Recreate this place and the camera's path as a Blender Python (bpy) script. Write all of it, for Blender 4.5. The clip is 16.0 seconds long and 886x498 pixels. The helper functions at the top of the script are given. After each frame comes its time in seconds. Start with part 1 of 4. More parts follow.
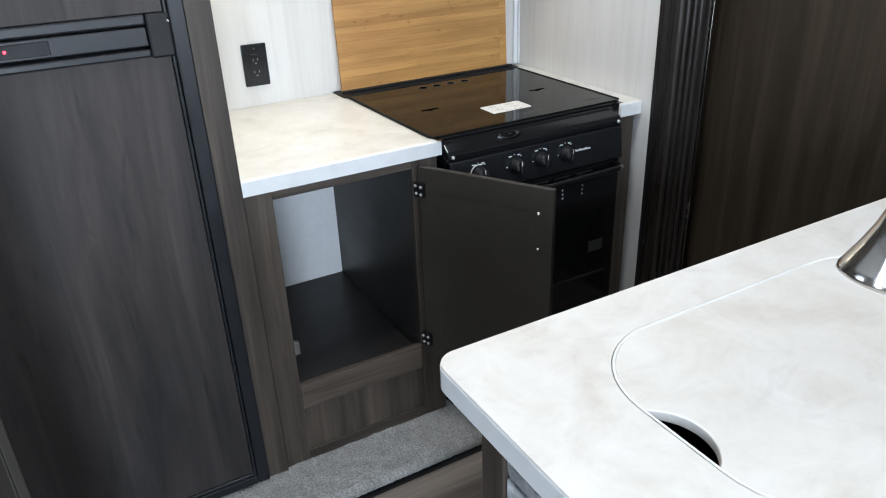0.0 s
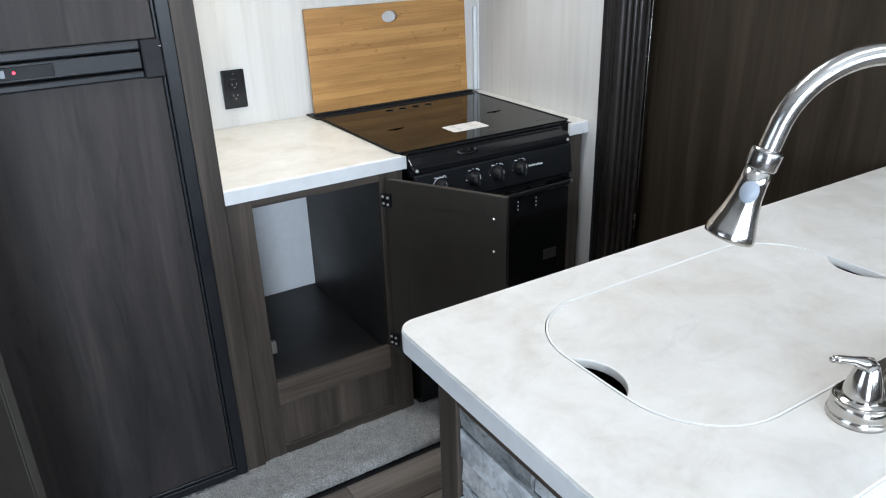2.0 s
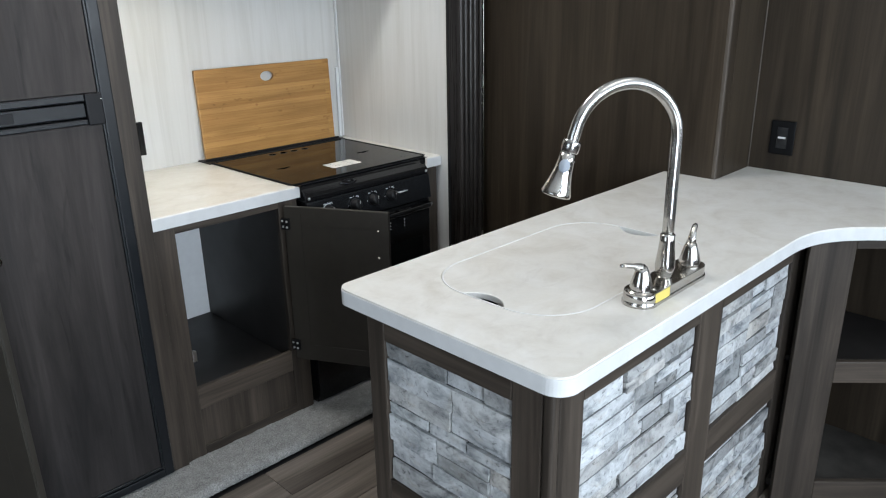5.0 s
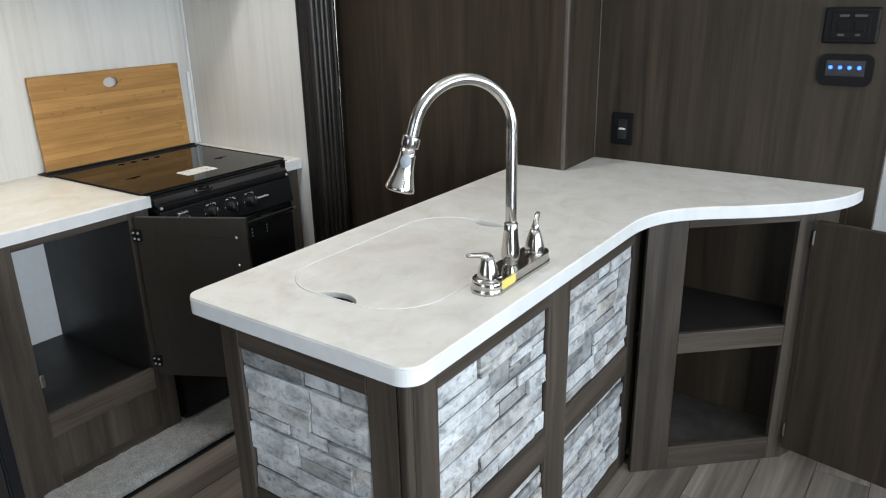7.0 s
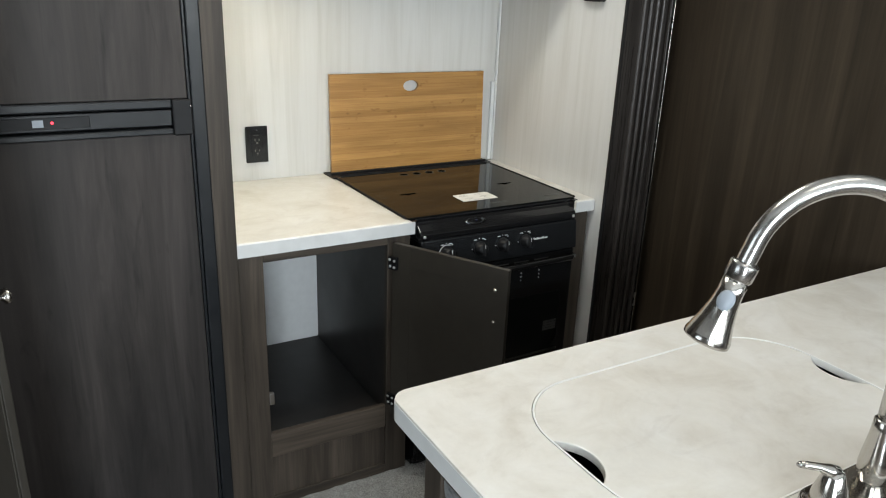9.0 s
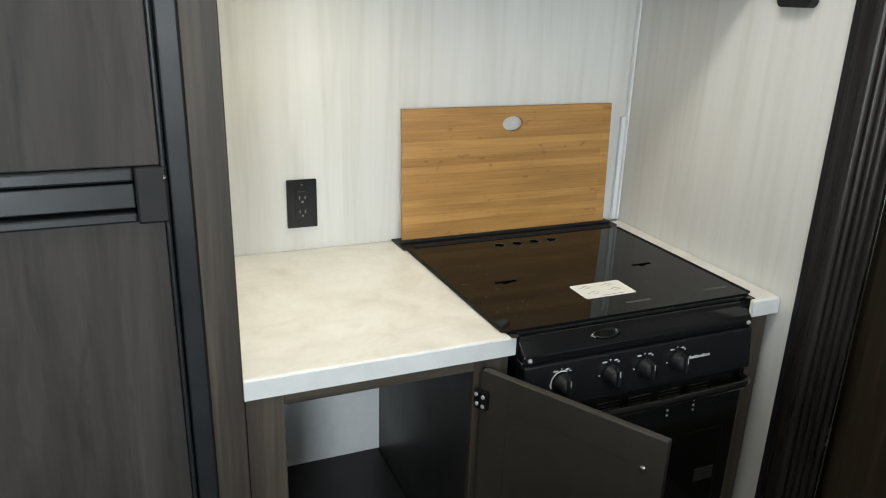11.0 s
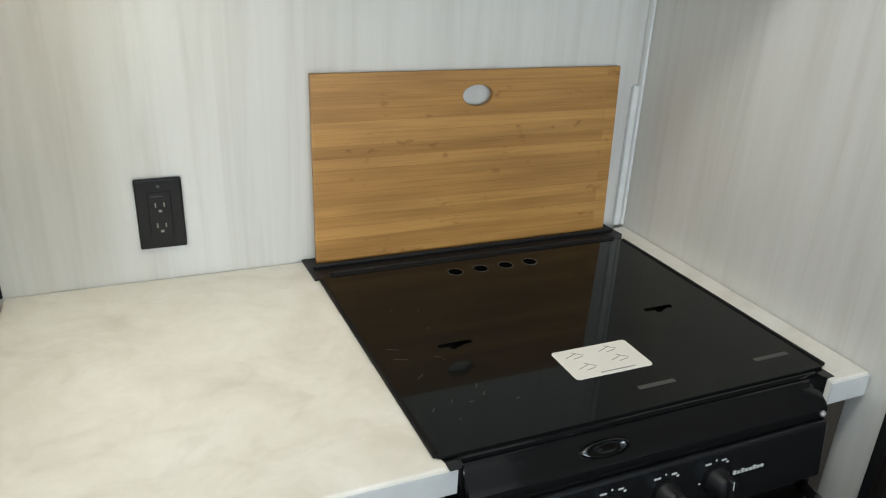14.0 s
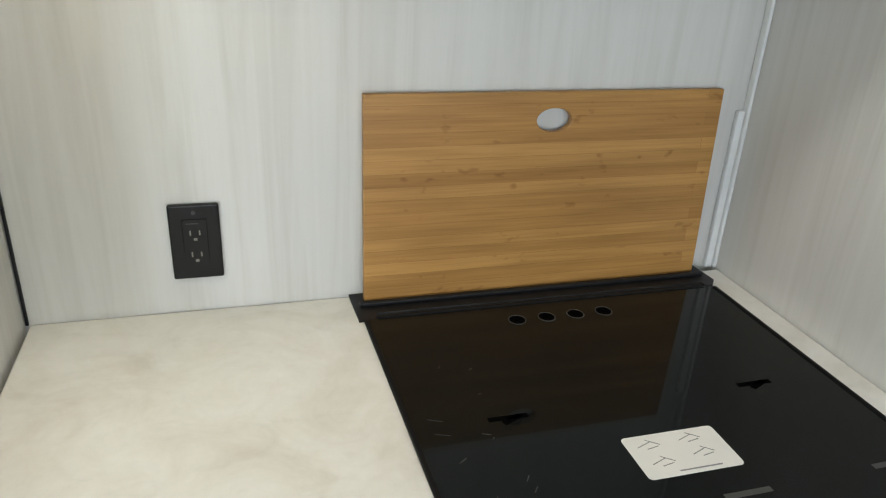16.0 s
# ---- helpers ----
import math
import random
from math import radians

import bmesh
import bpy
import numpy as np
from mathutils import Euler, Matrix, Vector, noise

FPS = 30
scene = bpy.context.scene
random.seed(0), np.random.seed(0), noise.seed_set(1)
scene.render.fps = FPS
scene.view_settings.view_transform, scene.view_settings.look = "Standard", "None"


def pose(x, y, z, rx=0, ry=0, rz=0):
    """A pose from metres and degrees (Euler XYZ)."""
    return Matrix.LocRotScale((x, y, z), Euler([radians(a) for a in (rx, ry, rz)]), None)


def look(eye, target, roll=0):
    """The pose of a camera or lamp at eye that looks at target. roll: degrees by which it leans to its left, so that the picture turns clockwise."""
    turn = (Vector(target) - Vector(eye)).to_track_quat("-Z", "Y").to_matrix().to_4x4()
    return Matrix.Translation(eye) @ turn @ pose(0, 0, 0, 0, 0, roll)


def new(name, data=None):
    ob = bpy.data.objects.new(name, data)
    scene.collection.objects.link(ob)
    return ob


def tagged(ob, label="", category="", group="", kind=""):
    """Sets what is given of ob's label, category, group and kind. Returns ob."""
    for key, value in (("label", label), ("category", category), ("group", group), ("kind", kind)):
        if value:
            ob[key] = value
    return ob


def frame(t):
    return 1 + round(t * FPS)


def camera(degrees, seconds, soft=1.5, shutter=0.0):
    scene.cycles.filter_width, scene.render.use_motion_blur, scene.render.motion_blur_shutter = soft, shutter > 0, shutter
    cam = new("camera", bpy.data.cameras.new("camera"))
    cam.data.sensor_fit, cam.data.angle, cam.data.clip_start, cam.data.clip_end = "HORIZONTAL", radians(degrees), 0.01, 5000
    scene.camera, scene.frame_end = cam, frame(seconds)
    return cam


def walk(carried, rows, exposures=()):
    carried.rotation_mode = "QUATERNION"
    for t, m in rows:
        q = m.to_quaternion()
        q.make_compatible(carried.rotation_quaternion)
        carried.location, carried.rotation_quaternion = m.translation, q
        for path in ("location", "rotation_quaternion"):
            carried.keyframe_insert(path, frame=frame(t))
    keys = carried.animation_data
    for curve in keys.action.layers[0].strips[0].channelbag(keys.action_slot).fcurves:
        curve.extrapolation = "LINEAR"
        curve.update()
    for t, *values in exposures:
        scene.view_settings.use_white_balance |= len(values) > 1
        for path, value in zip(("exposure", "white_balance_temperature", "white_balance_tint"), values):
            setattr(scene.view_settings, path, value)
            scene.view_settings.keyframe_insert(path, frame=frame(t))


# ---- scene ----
WINDOW, ENTRY, SIDE, CEILING, UNDER, HOOD = 38, 63, 8, 9, 1.08, 0.25
EXPOSURES = [(0, 0.55, 5900, 10), (1.5, 0.54, 5850, 10), (3, 0.23, 5850, 10), (5.5, 0.23, 6150, 9), (7.5, 0.23, 6350, 9), (9, 0.24, 6500, 7), (10, 0.28, 6500, 6), (12.5, 0.12, 6350, 5), (14, 0.04, 6300, 5), (16, -0.05, 6300, 6)]
cam = camera(62.5, 16.0, soft=1.15)
PATH = [
    (0, (-0.777, -2.083, 1.381), (0.08, -0.508, 0.495), -2.2),
    (0.5, (-0.786, -2.073, 1.383), (0.049, -0.497, 0.478), -2.2),
    (1, (-0.795, -2.07, 1.381), (0.046, -0.486, 0.496), -1.8),
    (1.5, (-0.809, -2.129, 1.384), (0.055, -0.548, 0.515), -1.5),
    (2, (-0.853, -2.25, 1.392), (0.092, -0.684, 0.581), -1.7),
    (2.5, (-0.922, -2.389, 1.389), (0.075, -0.838, 0.614), -2.3),
    (3, (-1.01, -2.46, 1.417), (0.079, -0.962, 0.664), -2.3),
    (5.3, (-1.249, -2.561, 1.422), (0.113, -1.252, 0.766), -1.1),
    (5.5, (-1.247, -2.577, 1.42), (0.142, -1.295, 0.769), -1.2),
    (6, (-1.238, -2.607, 1.417), (0.234, -1.415, 0.773), -1.2),
    (6.5, (-1.23, -2.617, 1.413), (0.292, -1.494, 0.764), -1.2),
    (7, (-1.216, -2.603, 1.415), (0.317, -1.506, 0.748), -1.2),
    (7.5, (-1.158, -2.568, 1.423), (0.339, -1.426, 0.749), -1.4),
    (8, (-1.034, -2.504, 1.443), (0.314, -1.19, 0.769), 0.3),
    (8.5, (-0.942, -2.437, 1.458), (0.176, -0.927, 0.772), 2.3),
    (9, (-0.862, -2.291, 1.447), (0.089, -0.667, 0.771), 2.3),
    (9.5, (-0.775, -2.093, 1.452), (0.075, -0.413, 0.787), 2.6),
    (10, (-0.686, -1.934, 1.447), (0.084, -0.203, 0.806), 2.5),
    (10.2, (-0.634, -1.853, 1.442), (0.105, -0.107, 0.804), 2.2),
    (11.3, (-0.548, -1.600, 1.424), (0.195, 0.145, 0.746), 1.7),
    (12.3, (-0.407, -1.364, 1.405), (0.292, 0.364, 0.681), 1.3),
    (12.5, (-0.403, -1.335, 1.397), (0.342, 0.373, 0.67), 1.6),
    (13, (-0.36, -1.288, 1.396), (0.408, 0.399, 0.644), 2.4),
    (13.5, (-0.308, -1.229, 1.393), (0.448, 0.456, 0.626), 2.7),
    (14, (-0.246, -1.175, 1.375), (0.493, 0.509, 0.589), 2.7),
    (14.5, (-0.217, -1.132, 1.375), (0.509, 0.544, 0.559), 2.4),
    (15, (-0.193, -1.084, 1.384), (0.476, 0.609, 0.558), 2.1),
    (15.5, (-0.181, -1.056, 1.396), (0.41, 0.666, 0.567), 2.3),
    (16, (-0.161, -1.03, 1.401), (0.369, 0.71, 0.569), 3.0),
]
walk(cam, [(t, look(eye, target, roll)) for t, eye, target, roll in PATH], EXPOSURES)

# ---- light ----
world = bpy.data.worlds.new("sky")
scene.world = world
world.use_nodes = True
wn = world.node_tree.nodes
sky = wn.new("ShaderNodeTexSky")
sky.sky_type, sky.sun_disc = "NISHITA", False
sky.sun_elevation, sky.sun_rotation = radians(40), radians(160)
wn["Background"].inputs["Strength"].default_value = 0.1
world.node_tree.links.new(sky.outputs["Color"], wn["Background"].inputs["Color"])


def area(name, eye, target, sx, sy, watts, colour):
    data = bpy.data.lights.new(name, "AREA")
    data.shape, data.size, data.size_y, data.energy, data.color = "RECTANGLE", sx, sy, watts, colour
    ob = new(name, data)
    ob.matrix_world = look(eye, target)
    return ob


SUN = bpy.data.lights.new("sun", "SUN")
SUN.energy, SUN.angle, SUN.color = 2.0, radians(0.5), (1, 0.95, 0.88)
new("sun", SUN).matrix_world = look((2, -6, 6), (0.9, 0, 0))
area("daylight_in_window", (0.3, -4.18, 1.42), (0.2, 0, 1.0), 1.9, 0.95, WINDOW, (0.85, 0.925, 1.0))
area("daylight_in_entry_door", (-1.55, -4.18, 1.05), (-0.6, 0, 0.6), 0.7, 1.75, ENTRY, (0.85, 0.925, 1.0))
# cool fill from the left, through a window added out of view
area("fill_in_added_window", (-2.68, -1.77, 1.35), (0, -1.1, 0.7), 1.1, 0.9, SIDE, (0.85, 0.925, 1.0))
area("ceiling_lamp_light", (-0.2, -2.3, 2.29), (-0.2, -2.3, 0), 0.9, 0.30, CEILING * 0.35, (1.0, 0.95, 0.87))
area("ceiling_lamp_light", (-0.25, -0.92, 2.29), (-0.25, -0.92, 0), 0.7, 0.26, CEILING * 1.4, (1.0, 0.96, 0.90))
for name, x, y, watts, wide, spread in (("under_cabinet_light", -0.25, -0.31, UNDER, 0.36, 180), ("hood_light", 0.34, -0.36, HOOD, 0.30, 165)):
    lamp = area(name, (x, y, 1.484), (x, y, 0), wide, 0.06, watts, (1.0, 0.86, 0.58) if x < 0 else (1.0, 0.93, 0.80))
    lamp.data.spread = radians(spread)

# ---- materials ----


def nodes_of(name):
    m = bpy.data.materials.new(name)
    m.use_nodes = True
    t = m.node_tree
    return m, t.nodes, t.links, t.nodes["Principled BSDF"]


def coords(n, l, scale=(1, 1, 1), shift=False):
    tc, mp = n.new("ShaderNodeTexCoord"), n.new("ShaderNodeMapping")
    mp.inputs["Scale"].default_value = scale
    l.new(tc.outputs["Object"], mp.inputs["Vector"])
    if shift:
        info, mul = n.new("ShaderNodeObjectInfo"), n.new("ShaderNodeMath")
        mul.operation = "MULTIPLY"
        mul.inputs[1].default_value = 37.0
        l.new(info.outputs["Random"], mul.inputs[0])
        l.new(mul.outputs[0], mp.inputs["Location"])
    return mp.outputs["Vector"]


def noise_tex(n, l, vec, scale, detail=4, rough=0.55, distort=0.0):
    t = n.new("ShaderNodeTexNoise")
    t.inputs["Scale"].default_value, t.inputs["Detail"].default_value = scale, detail
    t.inputs["Roughness"].default_value, t.inputs["Distortion"].default_value = rough, distort
    l.new(vec, t.inputs["Vector"])
    return t.outputs["Fac"]


def ramp(n, l, fac, stops):
    r = n.new("ShaderNodeValToRGB")
    e = r.color_ramp.elements
    while len(e) < len(stops):
        e.new(0.5)
    for k, (p, c) in zip(e, stops):
        k.position, k.color = p, (*c, 1)
    l.new(fac, r.inputs["Fac"])
    return r.outputs["Color"]


def blend(n, l, kind, fac, a, b):
    m = n.new("ShaderNodeMix")
    m.data_type, m.blend_type = "RGBA", kind
    if isinstance(fac, float):
        m.inputs["Factor"].default_value = fac
    else:
        l.new(fac, m.inputs["Factor"])
    l.new(a, m.inputs["A"])
    l.new(b, m.inputs["B"])
    return m.outputs["Result"]


def bump(n, l, p, height, strength, dist=0.002):
    b = n.new("ShaderNodeBump")
    b.inputs["Strength"].default_value, b.inputs["Distance"].default_value = strength, dist
    l.new(height, b.inputs["Height"])
    l.new(b.outputs["Normal"], p.inputs["Normal"])


def grey(v):
    return (v, v, v)


def wood(name, dark, light, axis, rough=0.47, shift=False, size=1.0):
    m, n, l, p = nodes_of(name)
    k = [22 * size] * 3
    k[axis] = 1.1 * size
    fine = [130 * size] * 3
    fine[axis] = 4 * size
    a = noise_tex(n, l, coords(n, l, k, shift), 1, 6, 0.6, 0.8)
    b = noise_tex(n, l, coords(n, l, fine, shift), 1, 4, 0.6, 0.2)
    c = noise_tex(n, l, coords(n, l, [x * 0.22 for x in k], shift), 1, 3, 0.5, 1.2)
    mid = tuple((x + y) / 2 for x, y in zip(dark, light))
    big = ramp(n, l, a, [(0.30, dark), (0.52, mid), (0.72, light)])
    tone = ramp(n, l, c, [(0.3, grey(0.72)), (0.7, grey(1.22))])
    streak = ramp(n, l, b, [(0.35, grey(0.80)), (0.65, grey(1.10))])
    col = blend(n, l, "MULTIPLY", 1.0, blend(n, l, "MULTIPLY", 1.0, big, tone), streak)
    l.new(col, p.inputs["Base Color"])
    r = ramp(n, l, b, [(0.2, grey(rough - 0.06)), (0.8, grey(rough + 0.1))])
    l.new(r, p.inputs["Roughness"])
    p.inputs["Specular IOR Level"].default_value = 0.32
    bump(n, l, p, b, 0.12, 0.001)
    return m


def panel_wood(name, dark, light):
    """Printed wood grain with drifting figure and short dark flecks."""
    m, n, l, p = nodes_of(name)
    warp = noise_tex(n, l, coords(n, l, (2.2, 2.2, 0.9)), 1, 3, 0.5, 0.6)
    a = noise_tex(n, l, coords(n, l, (9, 9, 1.1)), 1, 6, 0.60, 1.4)
    b = noise_tex(n, l, coords(n, l, (85, 85, 3.2)), 1, 4, 0.6, 0.5)
    c = noise_tex(n, l, coords(n, l, (34, 34, 5.0)), 1, 3, 0.5, 1.0)
    mid = tuple(0.55 * x + 0.45 * y for x, y in zip(dark, light))
    col = ramp(n, l, a, [(0.30, dark), (0.50, mid), (0.70, light)])
    col = blend(n, l, "MULTIPLY", 1.0, col, ramp(n, l, warp, [(0.32, (0.70, 0.72, 0.76)), (0.68, (1.28, 1.22, 1.18))]))
    col = blend(n, l, "MULTIPLY", 1.0, col, ramp(n, l, b, [(0.34, grey(0.86)), (0.64, grey(1.07))]))
    col = blend(n, l, "MULTIPLY", 1.0, col, ramp(n, l, c, [(0.26, grey(0.66)), (0.38, grey(1.0))]))
    l.new(col, p.inputs["Base Color"])
    l.new(ramp(n, l, b, [(0.2, grey(0.46)), (0.8, grey(0.60))]), p.inputs["Roughness"])
    p.inputs["Specular IOR Level"].default_value = 0.22
    bump(n, l, p, b, 0.15, 0.001)
    return m


def plain(name, colour, rough, metal=0.0, vary=0.08, scale=40, relief=0.0, coat=0.0, spec=0.5):
    m, n, l, p = nodes_of(name)
    f = noise_tex(n, l, coords(n, l), scale, 5)
    lo, hi = tuple(c * (1 - vary) for c in colour), tuple(min(1, c * (1 + vary)) for c in colour)
    l.new(ramp(n, l, f, [(0.3, lo), (0.7, hi)]), p.inputs["Base Color"])
    g = noise_tex(n, l, coords(n, l), scale * 0.2, 3)
    l.new(ramp(n, l, g, [(0.3, grey(rough * 0.85)), (0.7, grey(min(1, rough * 1.2)))]), p.inputs["Roughness"])
    p.inputs["Specular IOR Level"].default_value = spec
    p.inputs["Metallic"].default_value, p.inputs["Coat Weight"].default_value = metal, coat
    if relief:
        bump(n, l, p, f, relief)
    return m


def glow(name, colour, strength):
    m, n, l, p = nodes_of(name)
    p.inputs["Base Color"].default_value = (*colour, 1)
    p.inputs["Emission Color"].default_value = (*colour, 1)
    p.inputs["Emission Strength"].default_value = strength
    return m


def wallboard(name):
    m, n, l, p = nodes_of(name)
    a = noise_tex(n, l, coords(n, l, (26, 26, 1.3)), 1, 5, 0.6, 0.7)
    b = noise_tex(n, l, coords(n, l, (240, 240, 8)), 1, 3)
    col = blend(n, l, "MULTIPLY", 1.0,
                ramp(n, l, a, [(0.26, (0.545, 0.535, 0.505)), (0.5, (0.620, 0.613, 0.590)), (0.74, (0.660, 0.655, 0.638))]),
                ramp(n, l, b, [(0.35, grey(0.985)), (0.6, grey(1.0))]))
    l.new(col, p.inputs["Base Color"])
    p.inputs["Roughness"].default_value = 0.5
    bump(n, l, p, b, 0.05, 0.0006)
    return m


def laminate(name):
    m, n, l, p = nodes_of(name)
    v = coords(n, l)
    a = noise_tex(n, l, v, 8.5, 7, 0.62, 0.7)
    b = noise_tex(n, l, coords(n, l, (1, 1.6, 1)), 10, 6, 0.60, 1.3)
    c = noise_tex(n, l, v, 90, 3)
    col = blend(n, l, "MULTIPLY", 1.0,
                ramp(n, l, a, [(0.30, (0.630, 0.597, 0.535)), (0.48, (0.708, 0.683, 0.632)), (0.66, (0.760, 0.742, 0.704))]),
                ramp(n, l, b, [(0.28, (0.89, 0.88, 0.87)), (0.46, grey(0.975)), (0.7, grey(1.0))]))
    col = blend(n, l, "MULTIPLY", 1.0, col, ramp(n, l, c, [(0.3, grey(0.97)), (0.7, grey(1.0))]))
    l.new(col, p.inputs["Base Color"])
    p.inputs["Roughness"].default_value = 0.36
    return m


def bamboo(name):
    m, n, l, p = nodes_of(name)
    tc, mp = n.new("ShaderNodeTexCoord"), n.new("ShaderNodeMapping")
    mp.inputs["Rotation"].default_value = (radians(-90), 0, 0)
    l.new(tc.outputs["Object"], mp.inputs["Vector"])
    br = n.new("ShaderNodeTexBrick")
    br.offset = 0.37
    for key, v in (("Scale", 1.0), ("Mortar Size", 0.0006), ("Mortar Smooth", 1.0), ("Brick Width", 0.93), ("Row Height", 0.0205), ("Bias", 0.0)):
        br.inputs[key].default_value = v
    br.inputs["Color1"].default_value = (0.335, 0.165, 0.042, 1)
    br.inputs["Color2"].default_value = (0.500, 0.278, 0.085, 1)
    br.inputs["Mortar"].default_value = (0.300, 0.150, 0.040, 1)
    l.new(mp.outputs["Vector"], br.inputs["Vector"])
    g = noise_tex(n, l, coords(n, l, (6, 60, 240)), 1, 5, 0.6, 0.3)
    k = noise_tex(n, l, coords(n, l, (26, 20, 48)), 1, 2)
    s = noise_tex(n, l, coords(n, l, (3, 3, 30)), 1, 4)
    col = blend(n, l, "MULTIPLY", 1.0, br.outputs["Color"], ramp(n, l, g, [(0.3, (0.84, 0.80, 0.74)), (0.62, grey(1.05))]))
    col = blend(n, l, "MULTIPLY", 1.0, col, ramp(n, l, k, [(0.22, (0.62, 0.52, 0.42)), (0.34, grey(1.0))]))
    col = blend(n, l, "MULTIPLY", 1.0, col, ramp(n, l, s, [(0.3, (0.80, 0.77, 0.72)), (0.7, grey(1.10))]))
    l.new(col, p.inputs["Base Color"])
    p.inputs["Roughness"].default_value = 0.42
    return m


def ledgestone(name):
    m, n, l, p = nodes_of(name)
    v = coords(n, l)
    info = n.new("ShaderNodeObjectInfo")
    tone = ramp(n, l, info.outputs["Random"], [(0.0, (0.24, 0.25, 0.25)), (0.2, (0.40, 0.40, 0.39)), (0.45, (0.46, 0.475, 0.48)), (0.8, (0.53, 0.55, 0.555)), (1.0, (0.43, 0.41, 0.375))])
    a = noise_tex(n, l, coords(n, l, (1, 1, 1.5), True), 11, 7, 0.66, 0.9)
    b = noise_tex(n, l, coords(n, l, (1, 1, 1.3), True), 60, 6, 0.65, 0.5)
    c = noise_tex(n, l, coords(n, l, (1, 1, 1.8), True), 24, 5, 0.6, 1.2)
    r = noise_tex(n, l, v, 8, 4, 0.6, 1.5)
    col = blend(n, l, "MULTIPLY", 1.0, tone, ramp(n, l, a, [(0.34, (0.36, 0.38, 0.40)), (0.44, grey(0.74)), (0.53, grey(1.02)), (0.68, grey(1.28))]))
    col = blend(n, l, "MULTIPLY", 1.0, col, ramp(n, l, b, [(0.32, grey(0.34)), (0.41, grey(0.88)), (0.7, grey(1.10))]))
    col = blend(n, l, "MULTIPLY", 1.0, col, ramp(n, l, c, [(0.28, (0.34, 0.35, 0.36)), (0.36, grey(0.92)), (0.42, grey(1.0))]))
    col = blend(n, l, "MULTIPLY", 1.0, col, ramp(n, l, r, [(0.55, grey(1.0)), (0.75, (0.86, 0.78, 0.70))]))
    l.new(col, p.inputs["Base Color"])
    p.inputs["Roughness"].default_value = 0.75
    bump(n, l, p, b, 0.55, 0.004)
    return m


def carpet_mat(name):
    m, n, l, p = nodes_of(name)
    a = noise_tex(n, l, coords(n, l), 260, 3)
    b = noise_tex(n, l, coords(n, l), 30, 4)
    col = blend(n, l, "MULTIPLY", 1.0, ramp(n, l, a, [(0.3, (0.17, 0.168, 0.162)), (0.7, (0.40, 0.395, 0.38))]), ramp(n, l, b, [(0.3, grey(0.8)), (0.7, grey(1.1))]))
    l.new(col, p.inputs["Base Color"])
    p.inputs["Roughness"].default_value = 0.95
    bump(n, l, p, a, 0.8, 0.004)
    return m


W_D, W_L = (0.025, 0.0200, 0.0155), (0.090, 0.0715, 0.0555)
M = {
    "wood": wood("dark_wood_upright_grain", W_D, W_L, 2),
    "wood_x": wood("dark_wood_level_grain", W_D, W_L, 0),
    "wood_y": wood("dark_wood_cross_grain", W_D, W_L, 1),
    "fridge_wood": panel_wood("fridge_panel_wood", (0.0165, 0.0147, 0.0140), (0.049, 0.0436, 0.0412)),
    "inside": plain("cabinet_inside_brown", (0.017, 0.0155, 0.0145), 0.42, spec=0.38, vary=0.15, scale=18),
    "door_inside": plain("cabinet_door_inside", (0.029, 0.0255, 0.0205), 0.44, spec=0.38, vary=0.10, scale=25),
    "plank": wood("vinyl_plank", (0.082, 0.067, 0.054), (0.25, 0.213, 0.18), 0, 0.45, True, 0.8),
    "white_wall": wallboard("pale_streaked_wallboard"),
    "white": plain("white_paint", (0.74, 0.75, 0.75), 0.5, vary=0.03),
    "ceiling": plain("white_ceiling", (0.78, 0.77, 0.74), 0.8, vary=0.03),
    "laminate": laminate("cream_marble_laminate"),
    "edge": plain("cream_laminate_edge", (0.61, 0.615, 0.61), 0.35, vary=0.05, scale=25),
    "bamboo": bamboo("bamboo_board"),
    "stone": ledgestone("grey_ledgestone"),
    "mortar": plain("dark_stone_joint", (0.035, 0.034, 0.033), 0.9, vary=0.3, scale=60),
    "glass": plain("black_glass", (0.0062, 0.0072, 0.0070), 0.035, vary=0.0, spec=0.16),
    "enamel": plain("black_enamel", (0.008, 0.008, 0.0085), 0.09, vary=0.1),
    "black": plain("black_plastic", (0.010, 0.010, 0.011), 0.46, vary=0.12, scale=80, spec=0.25),
    "fridge_black": plain("fridge_black_trim", (0.009, 0.0105, 0.0125), 0.34, vary=0.1, scale=80, spec=0.4),
    "nickel": plain("polished_nickel", (0.52, 0.50, 0.47), 0.17, 1.0, vary=0.04),
    "brushed": plain("brushed_nickel", (0.50, 0.49, 0.47), 0.22, 1.0, vary=0.05),
    "steel": plain("hinge_steel", (0.55, 0.54, 0.52), 0.3, 1.0),
    "alu": plain("dull_edge_trim", (0.10, 0.085, 0.07), 0.45, 0.3),
    "dark_metal": plain("dark_metal", (0.08, 0.08, 0.08), 0.35, 0.9),
    "mark": plain("pale_print", (0.62, 0.62, 0.62), 0.5, vary=0.02),
    "card": plain("white_card", (0.74, 0.72, 0.68), 0.45, vary=0.02),
    "ink": plain("grey_ink", (0.22, 0.22, 0.22), 0.6, vary=0.02),
    "yellow": plain("yellow_sticker", (0.62, 0.51, 0.12), 0.5, vary=0.04),
    "button": plain("pale_grey_button", (0.26, 0.29, 0.33), 0.4, vary=0.03),
    "carpet": carpet_mat("grey_carpet"),
    "red_led": glow("red_led", (1.0, 0.03, 0.05), 4.0),
    "blue_led": glow("blue_led", (0.02, 0.07, 1.0), 7.0),
}

